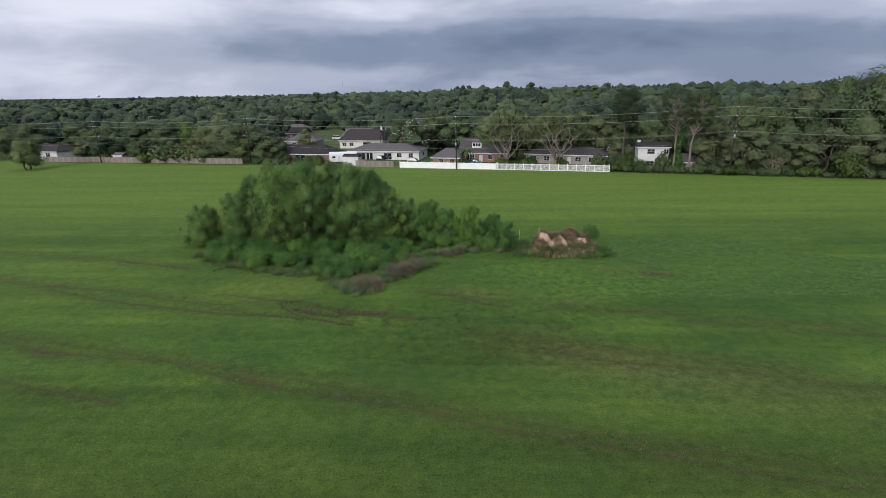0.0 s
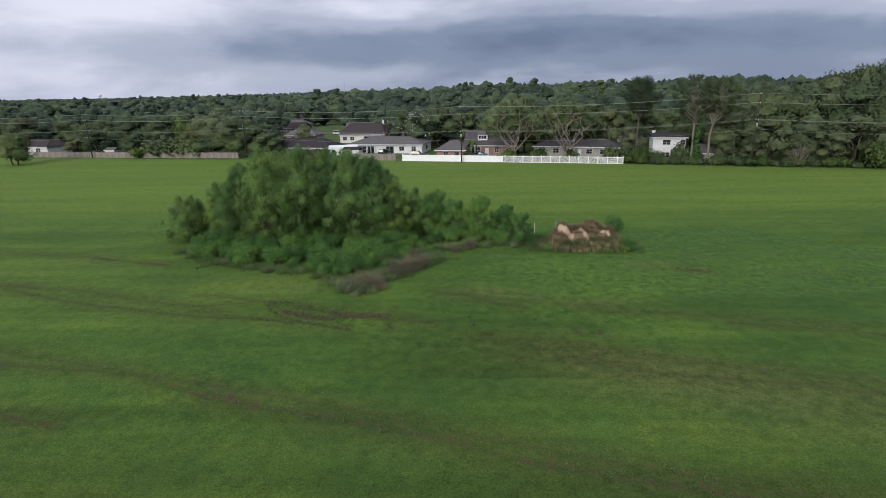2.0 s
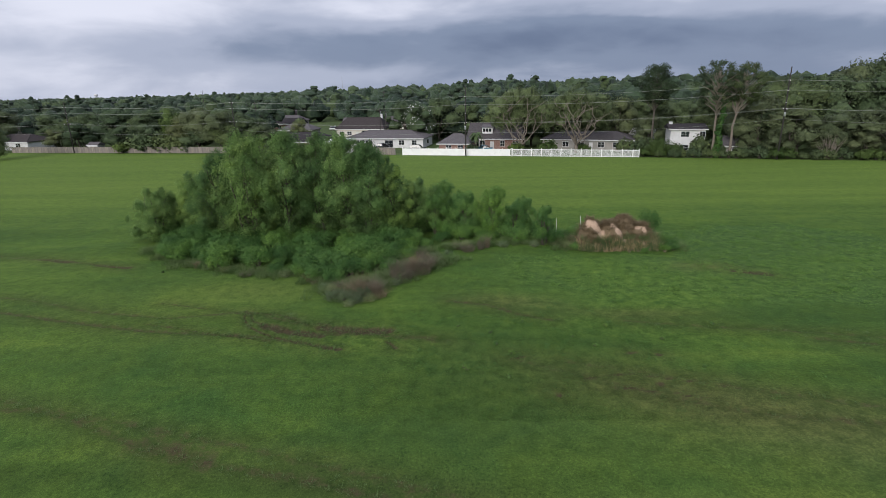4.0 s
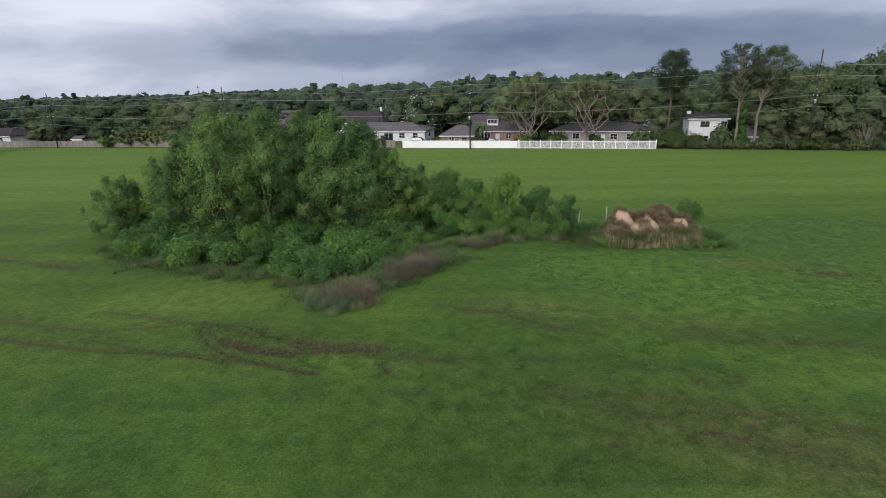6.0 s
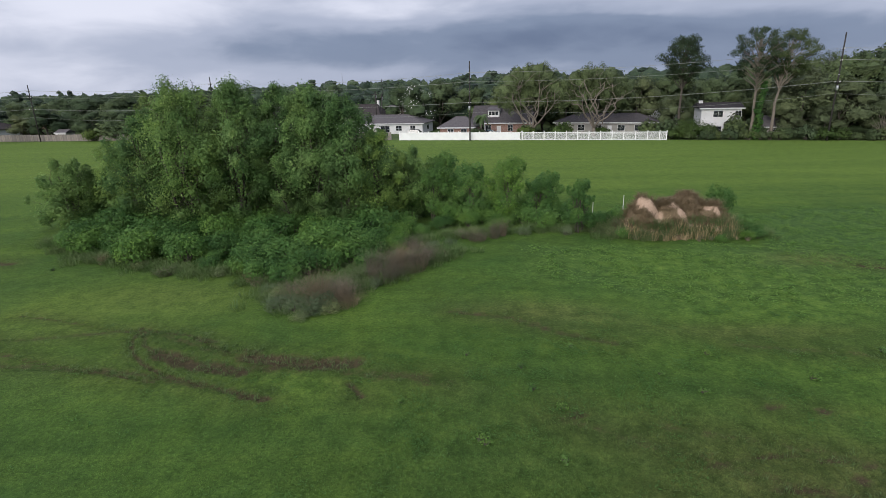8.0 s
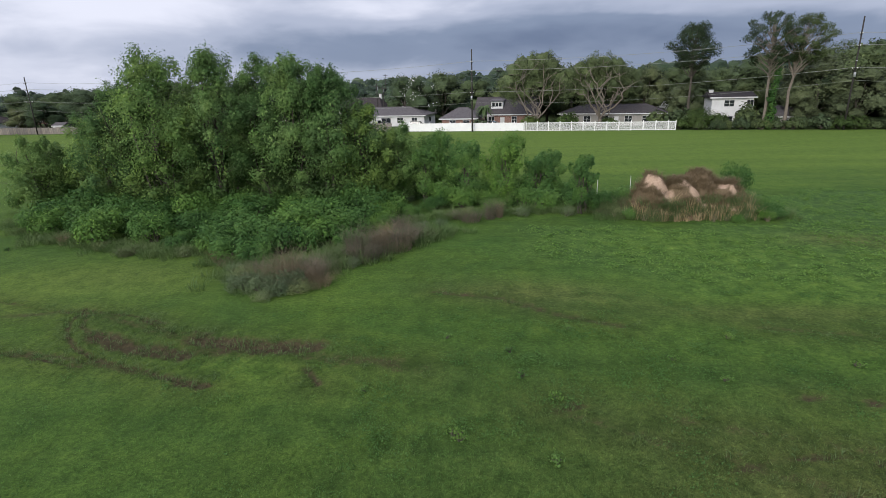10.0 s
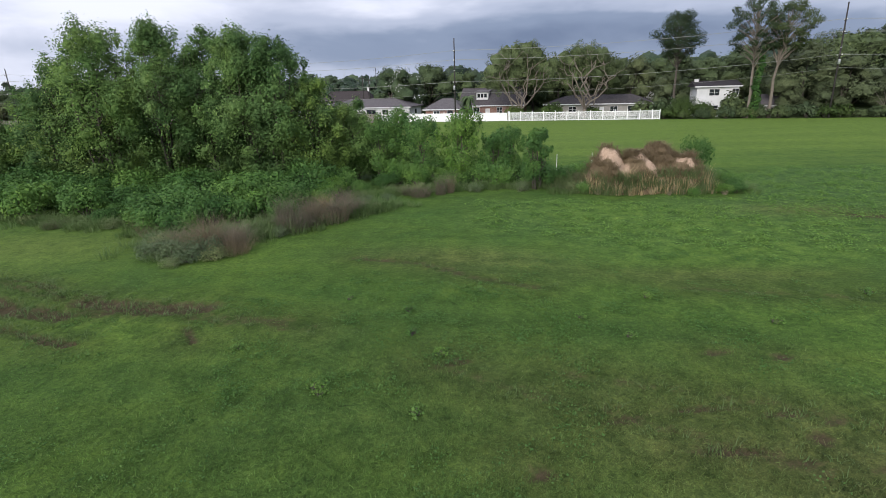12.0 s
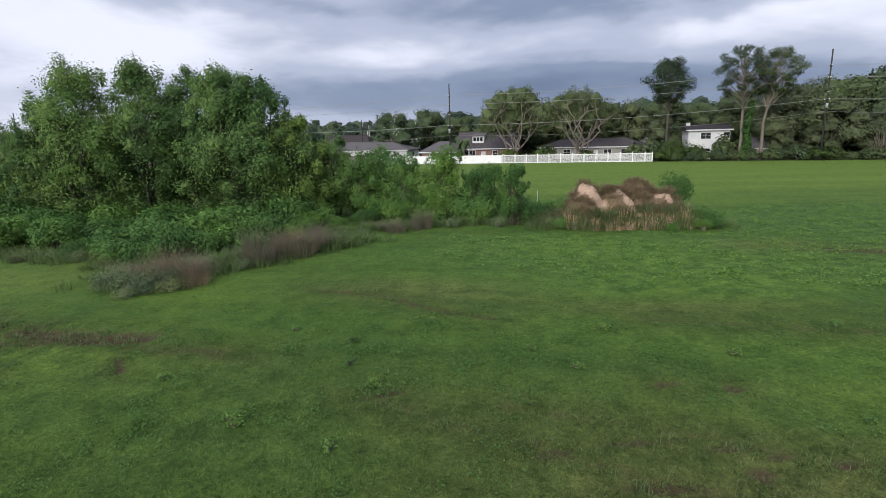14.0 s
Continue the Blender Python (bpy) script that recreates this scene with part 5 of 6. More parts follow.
for k, offs in ((0, (-0.5, 0.5)), (1, (-0.5, 0.5)), (2, (-1.1, 1.1)), (3, (0.0,))):
    for off in offs:
        g = Geo()
        for j in range(len(POLES) - 1):
            (x0, y0, _), (x1, y1, _) = POLES[j], POLES[j + 1]
            if k < 3:
                z0, z1 = LEVELS[j][k] + 0.28, LEVELS[j + 1][k] + 0.28
            else:
                z0, z1 = LEVELS[j][2] - 2.0, LEVELS[j + 1][2] - 2.0
            pts = []
            for q in range(17):
                s = q / 16
                pts.append((x0 + (x1 - x0) * s + off * 0.24, y0 + (y1 - y0) * s + off, z0 + (z1 - z0) * s - 4 * (1.0 if k < 3 else 1.3) * s * (1 - s)))
            g.tube(pts, [0.022] * 17, 4, False)
        part("wire", g, WIRE, wires)
for x, y, z0, z1, lab in [(-39.3, 287, 0, 16.8, 0), (-27.9, 193.4, 0, 11.4, 1), (-26.3, 194.6, 0, 10.8, 1), (-90, 250, 0, 13.4, 0), (-150, 330, 0, 19, 0), (24, 260, 0, 17, 0)]:
    pole = thing("utility_pole", pose(x, y, 0, 0, 0, 70), "distant wooden utility pole among the houses", "utility pole", "utility poles")
    part("shaft", Geo().tube([(0, 0, -0.5), (0, 0, z1)], [0.19, 0.13], 8), POLE_WOOD, pole, smooth=True)
    arm = part("crossarm", Geo().box(-0.06, -1.2, z1 - 0.9, 0.06, 1.2, z1 - 0.76), POLE_WOOD, pole)
    if lab:
        part("transformer", Geo().tube([(0.3, 0, z1 - 1.9), (0.3, 0, z1 - 1.0)], [0.24, 0.24], 10), STEEL, pole, "pale grey transformer can")


# ---------- houses ----------
def window(parent, x, y, z, w, h, face="front"):
    """A framed window on a wall that faces -y at y, or the sides at x."""
    g, p = Geo(), Geo()
    if face == "front":
        for a in ((x - w / 2 - 0.08, z - 0.08, x + w / 2 + 0.08, z), (x - w / 2 - 0.08, z + h, x + w / 2 + 0.08, z + h + 0.08), (x - w / 2 - 0.08, z, x - w / 2, z + h), (x + w / 2, z, x + w / 2 + 0.08, z + h), (x - 0.03, z, x + 0.03, z + h), (x - w / 2, z + h / 2 - 0.02, x - 0.03, z + h / 2 + 0.02), (x + 0.03, z + h / 2 - 0.02, x + w / 2, z + h / 2 + 0.02)):
            g.box(a[0], y - 0.06, a[1], a[2], y - 0.003, a[3])
        p.box(x - w / 2, y - 0.03, z, x + w / 2, y - 0.004, z + h)
    else:
        s = 1 if face == "right" else -1
        for a in ((y - w / 2 - 0.08, z - 0.08, y + w / 2 + 0.08, z), (y - w / 2 - 0.08, z + h, y + w / 2 + 0.08, z + h + 0.08), (y - w / 2 - 0.08, z, y - w / 2, z + h), (y + w / 2, z, y + w / 2 + 0.08, z + h)):
            xs = sorted((x + s * 0.003, x + s * 0.06))
            g.box(xs[0], a[0], a[1], xs[1], a[2], a[3])
        xs = sorted((x + s * 0.004, x + s * 0.03))
        p.box(xs[0], y - w / 2, z, xs[1], y + w / 2, z + h)
    win = part("window", g, WHITE_PAINT, parent)
    part("pane", p, GLASS_DARK, win)


def roof_geo(w, d, eave, ridge, over, hip):
    """A hipped (hip > 0) or gabled roof with a thick edge over a w by d plan centred on the origin."""
    x, y, t = w / 2 + over, d / 2 + over, 0.16
    rx = x - hip
    g = Geo()
    v = [(-x, -y, eave), (x, -y, eave), (x, y, eave), (-x, y, eave), (-x, -y, eave + t), (x, -y, eave + t), (x, y, eave + t), (-x, y, eave + t), (-rx, 0, ridge), (rx, 0, ridge)]
    f = [(0, 3, 2, 1), (0, 1, 5, 4), (1, 2, 6, 5), (2, 3, 7, 6), (3, 0, 4, 7), (4, 5, 9, 8), (6, 7, 8, 9), (5, 6, 9), (7, 4, 8)]
    g.add(v, f)
    g.tube([(-rx, 0, ridge), (rx, 0, ridge)], [0.11, 0.11], 5)
    if hip:
        for cx, cy, r in ((-x, -y, -rx), (x, -y, rx), (x, y, rx), (-x, y, -rx)):
            g.tube([(cx, cy, eave + t), (r, 0, ridge)], [0.08, 0.08], 5)
    return g


def house(m, w, d, eave, ridge, hip, wall_mat, roof_mat, wins, label, doors=(), chimney=None, over=0.55, side_wins=(), name="house"):
    h = thing(name, m, label, "house")
    t = 0.2
    g = Geo()
    g.box(-w / 2, -d / 2, -0.1, w / 2, -d / 2 + t, eave)
    g.box(-w / 2, d / 2 - t, -0.1, w / 2, d / 2, eave)
    g.box(-w / 2, -d / 2 + t, -0.1, -w / 2 + t, d / 2 - t, eave)
    g.box(w / 2 - t, -d / 2 + t, -0.1, w / 2, d / 2 - t, eave)
    part("wall", g, wall_mat, h)
    part("roof", roof_geo(w, d, eave, ridge, over, hip), roof_mat, h)
    part("fascia", Geo().box(-w / 2 - over - 0.03, -d / 2 - over - 0.03, eave - 0.12, w / 2 + over + 0.03, -d / 2 - over - 0.003, eave + 0.13), WHITE_PAINT, h)
    for x, z, ww, hh in wins:
        window(h, x, -d / 2, z, ww, hh)
    for y, z, ww, hh in side_wins:
        window(h, w / 2, y, z, ww, hh, "right")
    for x, ww in doors:
        part("door", Geo().box(x - ww / 2, -d / 2 - 0.05, 0, x + ww / 2, -d / 2 - 0.004, 2.1), WHITE_PAINT, h)
    if chimney:
        cx, cy, cz = chimney
        c = part("chimney", Geo().box(cx - 0.4, cy - 0.35, eave, cx + 0.4, cy + 0.35, cz), WHITE_PAINT, h)
        part("cap", Geo().box(cx - 0.47, cy - 0.42, cz, cx + 0.47, cy + 0.42, cz + 0.12), WHITE_PAINT, c)
    return h


# the widest window stands in for the dark carport opening
ranch = house(pose(-24.0, 186.0, 0, 0, 0, -11), 24.5, 11.5, 2.75, 4.9, 6.2, WHITE_PAINT, SHINGLE_GREY, [(-8.5, 0.1, 4.6, 2.1), (1.5, 0.1, 2.6, 2.1), (5.5, 0.9, 1.6, 1.3), (9.5, 0.9, 1.4, 1.3)], "low white ranch house with a grey hipped roof", [(-2.5, 2.6)], side_wins=[(0, 0.9, 2.0, 1.2)])
# dark glass panel on the closed wall, in place of the bay's shade
part("carport_opening", Geo().box(-6.0, -5.82, 0.05, -3.9, -5.755, 2.2), GLASS_DARK, ranch, "dark panel for the shade in the carport bay")
for k in range(6):
    part("carport_post", Geo().box(-10.9 + k * 1.5, -6.25, 0, -10.76 + k * 1.5, -6.11, 2.7), WHITE_PAINT, ranch)
house(pose(-38.6, 224.0, 0, 0, 0, -8), 18.0, 12.5, 3.1, 7.1, 3.0, CREAM_SIDING, SHINGLE_BROWN, [(-7, 1.0, 1.6, 1.3), (-4.0, 1.0, 1.6, 1.3), (2.6, 0.9, 3.4, 1.6), (6.8, 1.0, 1.6, 1.4)], "large cream house with a steep dark brown roof", [(-0.8, 1.1)], (6.4, 2.0, 8.2))
# the two wide dark windows stand in for shaded openings under the eave
house(pose(-52.5, 184.0, 0, 0, 0, -10), 22.0, 10.5, 2.3, 4.9, 4.6, BRICK, SHINGLE_DARK, [(-5.5, 0.1, 5.0, 1.9), (0.5, 0.1, 3.6, 1.9), (7, 0.8, 1.8, 1.2)], "dark-roofed brick ranch house behind a board fence", [(4, 1.0)])
house(pose(-65.0, 228.0, 0, 0, 0, -8), 13.0, 9.0, 2.7, 5.2, 4.0, GREY_SIDING, SHINGLE_GREY, [(-3, 0.9, 1.6, 1.2), (3, 0.9, 1.6, 1.2)], "small grey house with a pale hipped roof")
house(pose(-2.6, 168.0, 0, 0, 0, -12), 8.4, 10.0, 2.45, 4.9, 3.6, BRICK, SHINGLE_GREY, [(-1.5, 0.9, 1.4, 1.2), (1.8, 0.9, 1.4, 1.2)], "brick garage wing with a grey hipped roof")
brick_house = house(pose(9.2, 177.5, 0, 0, 0, -12), 15.5, 11.0, 2.75, 7.0, 0.0, BRICK, SHINGLE_MID, [(-3.6, 0.3, 1.4, 2.0), (2.2, 0.8, 1.2, 1.5), (6.0, 0.9, 1.6, 1.3)], "red brick house with a grey gabled roof and dormer", [(-0.8, 1.1)])
# no recess here: a flat dark panel gives the porch its shade
part("porch_opening", Geo().box(-7.2, -5.56, 0.05, -4.6, -5.505, 2.3), GLASS_DARK, brick_house, "dark panel for the shade in the porch opening")
for k in range(3):
    part("porch_post", Geo().box(-7.3 + k * 1.35, -5.95, 0, -7.14 + k * 1.35, -5.79, 2.75), WHITE_PAINT, brick_house)
dormer = part("dormer", Geo().box(-3.9, -4.1, 4.0, -0.9, 0.0, 6.0), WHITE_PAINT, brick_house, "white dormer with three windows")
for k in range(3):
    part("pane", Geo().box(-3.65 + k * 0.86, -4.14, 4.75, -2.97 + k * 0.86, -4.105, 5.65), GLASS_DARK, dormer)
part("dormer_roof", Geo().add([(-4.2, -4.5, 6.0), (-0.6, -4.5, 6.0), (-0.6, 0.4, 6.55), (-4.2, 0.4, 6.55), (-4.2, -4.5, 6.16), (-0.6, -4.5, 6.16), (-0.6, 0.4, 6.75), (-4.2, 0.4, 6.75)], [(0, 3, 2, 1), (4, 5, 6, 7), (0, 1, 5, 4), (1, 2, 6, 5), (2, 3, 7, 6), (3, 0, 4, 7)]), SHINGLE_GREY, brick_house)
house(pose(34.3, 170.0, 0, 0, 0, -19.6), 23.9, 10.5, 2.75, 4.75, 5.0, GREY_SIDING, SHINGLE_MID, [(-9.5, 0.9, 1.6, 1.3), (-5.5, 0.9, 1.6, 1.3), (-1.5, 0.9, 1.8, 1.3), (4, 0.9, 1.6, 1.3), (8, 0.9, 1.8, 1.3)], "long low grey house with a dark hipped roof", [(1.3, 1.0)])
house(pose(55.4, 156.4, 0, 0, 0, -12), 8.0, 8.0, 6.1, 7.2, 0.0, WHITE_PAINT, SHINGLE_DARK, [(-0.6, 4.3, 1.9, 1.25), (3.4, 4.3, 1.2, 1.25), (-0.6, 1.0, 1.9, 1.25), (3.4, 1.0, 1.2, 1.25)], "white two-storey house with a low dark roof", [(1.2, 1.0)], (-3.6, 0.0, 7.6))
house(pose(66.0, 152.5, 0, 0, 0, -16), 6.0, 4.5, 2.0, 4.3, 0.0, GREY_SIDING, SHINGLE_GREY, [(0, 0.7, 1.0, 0.8)], "small grey outbuilding with a steep roof", name="outbuilding")
house(pose(-152.0, 197.0, 0, 0, 0, -10), 15.0, 10.0, 2.7, 5.0, 4.0, WHITE_PAINT, SHINGLE_BROWN, [(-3, 0.9, 1.8, 1.3), (3.5, 0.9, 1.8, 1.3)], "white house with a brown hipped roof", [(0, 1.0)])
house(pose(-117.0, 183.0, 0, 0, 0, -8), 3.6, 3.0, 2.1, 3.0, 0.0, WHITE_PAINT, SHINGLE_GREY, [], "small white garden shed behind a board fence", [(0.4, 0.9)], over=0.2, name="garden_shed")
house(pose(-33.2, 167.6, 0, 0, 0, -10), 5.0, 3.2, 2.6, 3.4, 0.0, WHITE_PAINT, SHINGLE_DARK, [], "white garden shed with a dark roof", [(0.8, 1.4)], over=0.15, name="garden_shed")


def camper(m):
    t = thing("camper_trailer", m, "white camper trailer with a rounded roof", "camper")
    prof = [(-1.2, 0.5), (-1.25, 0.9), (-1.25, 2.7), (-1.15, 3.25), (-0.8, 3.5), (0.8, 3.5), (1.15, 3.25), (1.25, 2.7), (1.25, 0.9), (1.2, 0.5)]
    n = len(prof)
    v = [(x, y, z) for x in (-4.4, 4.4) for y, z in prof]
    f = [(i, i + 1, n + i + 1, n + i) for i in range(n - 1)] + [(n - 1, 0, n, 2 * n - 1), tuple(range(n))[::-1], tuple(range(n, 2 * n))]
    part("shell", Geo().add(v, f), METAL_ROOF, t)
    for x in (-3.0, 0.4, 2.8):
        part("window", Geo().box(x - 0.5, -1.28, 1.7, x + 0.5, -1.252, 2.3), GLASS_DARK, t)
    part("door", Geo().box(-1.7, -1.29, 0.6, -1.0, -1.252, 2.5), WHITE_PAINT, t)
    for x in (-0.5, 0.5):
        part("wheel", Geo().tube([(x, -1.2, 0.36), (x, -0.95, 0.36)], [0.36, 0.36], 14), RUBBER, t)
        part("wheel", Geo().tube([(x, 0.95, 0.36), (x, 1.2, 0.36)], [0.36, 0.36], 14), RUBBER, t)
    part("drawbar", Geo().tube([(4.4, 0, 0.55), (5.6, 0, 0.5), (5.6, 0, -0.02)], [0.07, 0.06, 0.06], 6), STEEL, t)


camper(pose(-37.2, 173.2, 0, 0, 0, 12))


def car(m, paint, label, suv=True):
    t = thing("parked_car", m, label, "car", "parked cars")
    top = 1.75 if suv else 1.45
    prof = [(-2.3, 0.45), (-2.32, 0.95), (-2.2, 1.08), (2.0, 1.02), (2.25, 0.85), (2.3, 0.45)]
    n = len(prof)
    v = [(x, s * 0.92, z) for s in (-1, 1) for x, z in prof]
    part("body", Geo().add(v, [(i, i + 1, n + i + 1, n + i) for i in range(n - 1)] + [(n - 1, 0, n, 2 * n - 1), tuple(range(n))[::-1], tuple(range(n, 2 * n))]), paint, t)
    lo, hi = ((-2.15, 1.3), (-1.9, 0.55)) if suv else ((-1.7, 1.3), (-1.1, 0.5))
    v = [(x, s * 0.88, 1.04) for s in (-1, 1) for x in lo] + [(x, s * 0.74, top) for s in (-1, 1) for x in hi]
    part("cabin", Geo().add(v, [(0, 1, 5, 4), (2, 6, 7, 3), (0, 4, 6, 2), (1, 3, 7, 5), (0, 2, 3, 1)]), GLASS_DARK, t)
    part("roof_panel", Geo().box(hi[0], -0.74, top, hi[1], 0.74, top + 0.05), paint, t)
    for x in (-1.45, 1.4):
        for s in (-1, 1):
            w = part("wheel", Geo().tube([(x, s * 0.72, 0.34), (x, s * 0.95, 0.34)], [0.34, 0.34], 16), RUBBER, t)
            part("rim", Geo().tube([(x, s * 0.93, 0.34), (x, s * 0.965, 0.34)], [0.2, 0.2], 10), STEEL, w)
    for s in (-0.62, 0.62):
        part("headlight", Geo().box(2.26, s - 0.18, 0.7, 2.33, s + 0.18, 0.86), PORCELAIN, t)


car(pose(-14.0, 169.5, 0, 0, 0, -10), CAR_BLACK, "black sport utility car parked beside the house")
car(pose(5.0, 166.5, 0, 0, 0, -12), CAR_BLUE, "blue car parked before the brick house", False)
car(pose(-25.5, 177.0, 0, 0, 0, 80), CAR_BLACK, "dark car parked under the carport")
car(pose(-59, 262.0, 0, 0, 0, 20), CAR_WHITE, "white car parked along the far street")

# street and far houses
street = Geo()
street.add([(-59, 262, 0.03), (-53, 262, 0.03), (-74, 420, 0.03), (-81, 420, 0.03), (-59, 262, -0.2), (-53, 262, -0.2), (-74, 420, -0.2), (-81, 420, -0.2)], [(0, 1, 2, 3), (4, 7, 6, 5), (0, 4, 5, 1), (1, 5, 6, 2), (2, 6, 7, 3), (3, 7, 4, 0)])
ASPHALT = plain("worn_asphalt", (0.16, 0.15, 0.15), 0.9, 0.25, 0.8)
tagged(new("road", street.mesh("road", ASPHALT)), "worn grey street between the houses", "road", kind="structure")
frng = np.random.default_rng(77)
far_roofs = [SHINGLE_GREY, SHINGLE_BROWN, SHINGLE_DARK]
far_walls = [WHITE_PAINT, BRICK, CREAM_SIDING, GREY_SIDING]
FAR_LABEL = {0: "grey-roofed", 1: "brown-roofed", 2: "dark-roofed"}
FAR = [(-48, 262, 12), (-44, 292, 14), (-82, 270, 13), (-90, 300, 14), (-52, 325, 14), (-100, 335, 14), (-60, 360, 14), (-108, 372, 13), (-30, 268, 12), (-22, 300, 12), (-128, 262, 13), (-170, 250, 13), (57.6, 196, 5), (-215, 262, 14), (-160, 330, 14), (-250, 300, 14), (-67, 400, 14), (-118, 415, 14)]
for i, (x, y, w) in enumerate(FAR):
    k = int(frng.integers(0, 3))
    e = 5.6 if i == 12 else 2.8
    house(pose(x, y, 0, 0, 0, float(frng.uniform(-20, 15))), w, 9.5, e, e + 2.6, 3.0 * (i % 2), far_walls[0 if i == 12 else int(frng.integers(0, 4))], far_roofs[k], [(-3, e - 1.9, 1.6, 1.2), (3, e - 1.9, 1.6, 1.2)], "distant %s house among the trees" % FAR_LABEL[k], [(0, 1.0)])


# ---------- trees along the field's edge ----------
def lone_tree():
    rng = np.random.default_rng(400)
    ms = belt_meshes(rng, 9.4, 5.6, 0.16, 10, 90, 6000, 0.17, LEAF_FAR, BARK, 2)
    plant_tree("round_tree", ms, pose(-135, 164, 0), "round-crowned dark green tree standing in the field")


lone_tree()


def old_oak(x, y, h, r, seed):
    """A tree with pale sinuous limbs standing out before a full dark crown."""
    rng = np.random.default_rng(seed)
    t = thing("old_oak", pose(x, y, 0), "old tree with pale bare twisting limbs", "tree", "pale-limbed trees")
    g = Geo()
    fork = Vector((0, -0.6, h * 0.12))
    g.tube([(0, -0.4, -0.3), (0.12, -0.5, h * 0.06), fork], [0.55, 0.46, 0.42], 8)
    for i in range(11):
        a = math.pi * (0.06 + 0.88 * i / 10)
        reach = r * (1.0 - 0.25 * math.sin(a)) * rng.uniform(0.75, 1.05)
        tip = Vector((math.cos(a) * reach, rng.uniform(-2.6, 0.4), h * (0.48 + 0.42 * math.sin(a)) * rng.uniform(0.80, 1.04)))
        path = limb_path(rng, fork, tip, 0.20, 8)
        path = [p + Vector((rng.normal(0, 0.42), rng.normal(0, 0.25), rng.normal(0, 0.32))) * (0 < j < 8) for j, p in enumerate(path)]
        thick = rng.uniform(0.8, 1.25)
        g.tube(path, [thick * (0.18 - 0.018 * k) for k in range(9)], 6, False)
        for k in (3, 4, 5, 6, 7):
            end = path[k] + Vector((rng.normal(0, 1.5), rng.normal(-0.3, 0.7), rng.uniform(0.2, 2.4)))
            g.tube(limb_path(rng, path[k], end, 0.2, 5), [0.075, 0.065, 0.055, 0.04, 0.03, 0.012], 5, False)
    part("trunk", g, BARK_PALE, t, "pale bare trunk and limbs", True)
    hub = (0, 1.5, h * 0.45)
    lobes, hubs = [], []
    for i in range(10):
        a = math.pi * (i + 0.5) / 10
        for k in (0.40, 0.75, 1.0):
            mr = rng.uniform(1.9, 2.7)
            hubs.append(((math.cos(a) * (r * k), rng.uniform(2.0, 4.0), h * (0.46 + 0.44 * math.sin(a) * k) * rng.uniform(0.92, 1.0)), (mr, mr, mr)))
    for c, (mr, _, _) in hubs:
        for _ in range(7):
            d = unit(rng.normal(size=(1, 3)))[0]
            d[1] = abs(d[1]) * rng.choice((-0.9, 0.6))
            lr = rng.uniform(0.7, 1.25)
            lobes.append(((c[0] + d[0] * mr, c[1] + d[1] * mr, c[2] + d[2] * mr), (lr, lr, lr * 0.9)))
    for _ in range(46):
        a = math.pi * rng.uniform(0.02, 0.98)
        q = rng.uniform(0.75, 1.05)
        lobes.append(((math.cos(a) * r * q, rng.uniform(-2.4, 0.5), h * (0.30 + 0.62 * math.sin(a) * q)), (rng.uniform(0.5, 0.9),) * 3))
    part("crown", np_mesh("crown", np.concatenate([lobes_leaves(rng, lobes, 21000, 0.145, hub=hub, wild=0.45, shell=0.5, spread=0.7, loose=0.12), lobe_cores(rng, hubs, 0.66, 8, 5, hub)]), 4, LEAF_OAK), None, t)


old_oak(14.6, 161.5, 16.6, 7.0, 410)
old_oak(28.6, 160.0, 16.6, 9.0, 411)


def pine(x, y, h, crown_from, r, leaves, seed, bark=BARK_PALE, lump=0.22, clumps=46, forks=0, lean=0.0, label="tall pine with a bare trunk and high rounded crown"):
    rng = np.random.default_rng(seed)
    t = thing("tall_pine", pose(x, y, 0), label, "tree", "tall pines")
    g = Geo()
    path = limb_path(rng, (0, 0, -0.3), (lean, 0, h * 0.94), 0.02, 8, 0.004)
    g.tube(path, [0.37 - 0.038 * i for i in range(9)], 8)
    for k in range(forks):
        start = path[3 + k % 3].lerp(path[4 + k % 3], rng.uniform(0, 1))
        a = k * 2.6
        tip = (lean * 0.7 + math.cos(a) * r * 0.75, math.sin(a) * r * 0.4, crown_from + (h - crown_from) * rng.uniform(0.15, 0.6))
        g.tube(limb_path(rng, start, tip, 0.07, 6), [0.21, 0.18, 0.15, 0.12, 0.09, 0.06, 0.03], 6, False)
    lobes = []
    mid = (h + crown_from) / 2
    for i in range(clumps):
        s = (i + 0.5) / clumps
        z = crown_from + (h - crown_from) * s
        wide = r * max(0.2, 1 - (2 * s - 0.9) ** 2) ** 0.5
        a = i * 2.399
        q = wide * math.sqrt(rng.uniform(0.12, 1.0))
        tip = (lean * z / h + math.cos(a) * q, math.sin(a) * q, z)
        kk = min(7.0, max(2.5, (z / h - 0.12) * 8))
        start = path[int(kk)].lerp(path[int(kk) + 1], kk - int(kk))
        g.tube(limb_path(rng, start, tip, 0.1, 4), [0.13, 0.10, 0.08, 0.055, 0.03], 5, False)
        lr = r * lump * rng.uniform(0.7, 1.25)
        lobes.append((tip, (lr, lr, lr * 0.66)))
    part("trunk", g, bark, t, "pale bare trunk", True)
    part("crown", np_mesh("crown", lobes_leaves(rng, lobes, leaves, 0.15, shell=0.35, loose=0.12, spread=0.6, hub=(lean * 0.8, 0, mid)), 4, LEAF_PINE), None, t)


pine(48.8, 161.0, 21.4, 12.6, 5.0, 15000, 420, bark=BARK, lump=0.30, clumps=56)
pine(57.6, 145.0, 21.6, 12.6, 5.8, 8000, 421, lump=0.18, clumps=52, lean=-0.6)
pine(61.4, 144.6, 21.0, 12.8, 5.2, 9500, 424, lump=0.23, clumps=46, forks=6, lean=1.8)
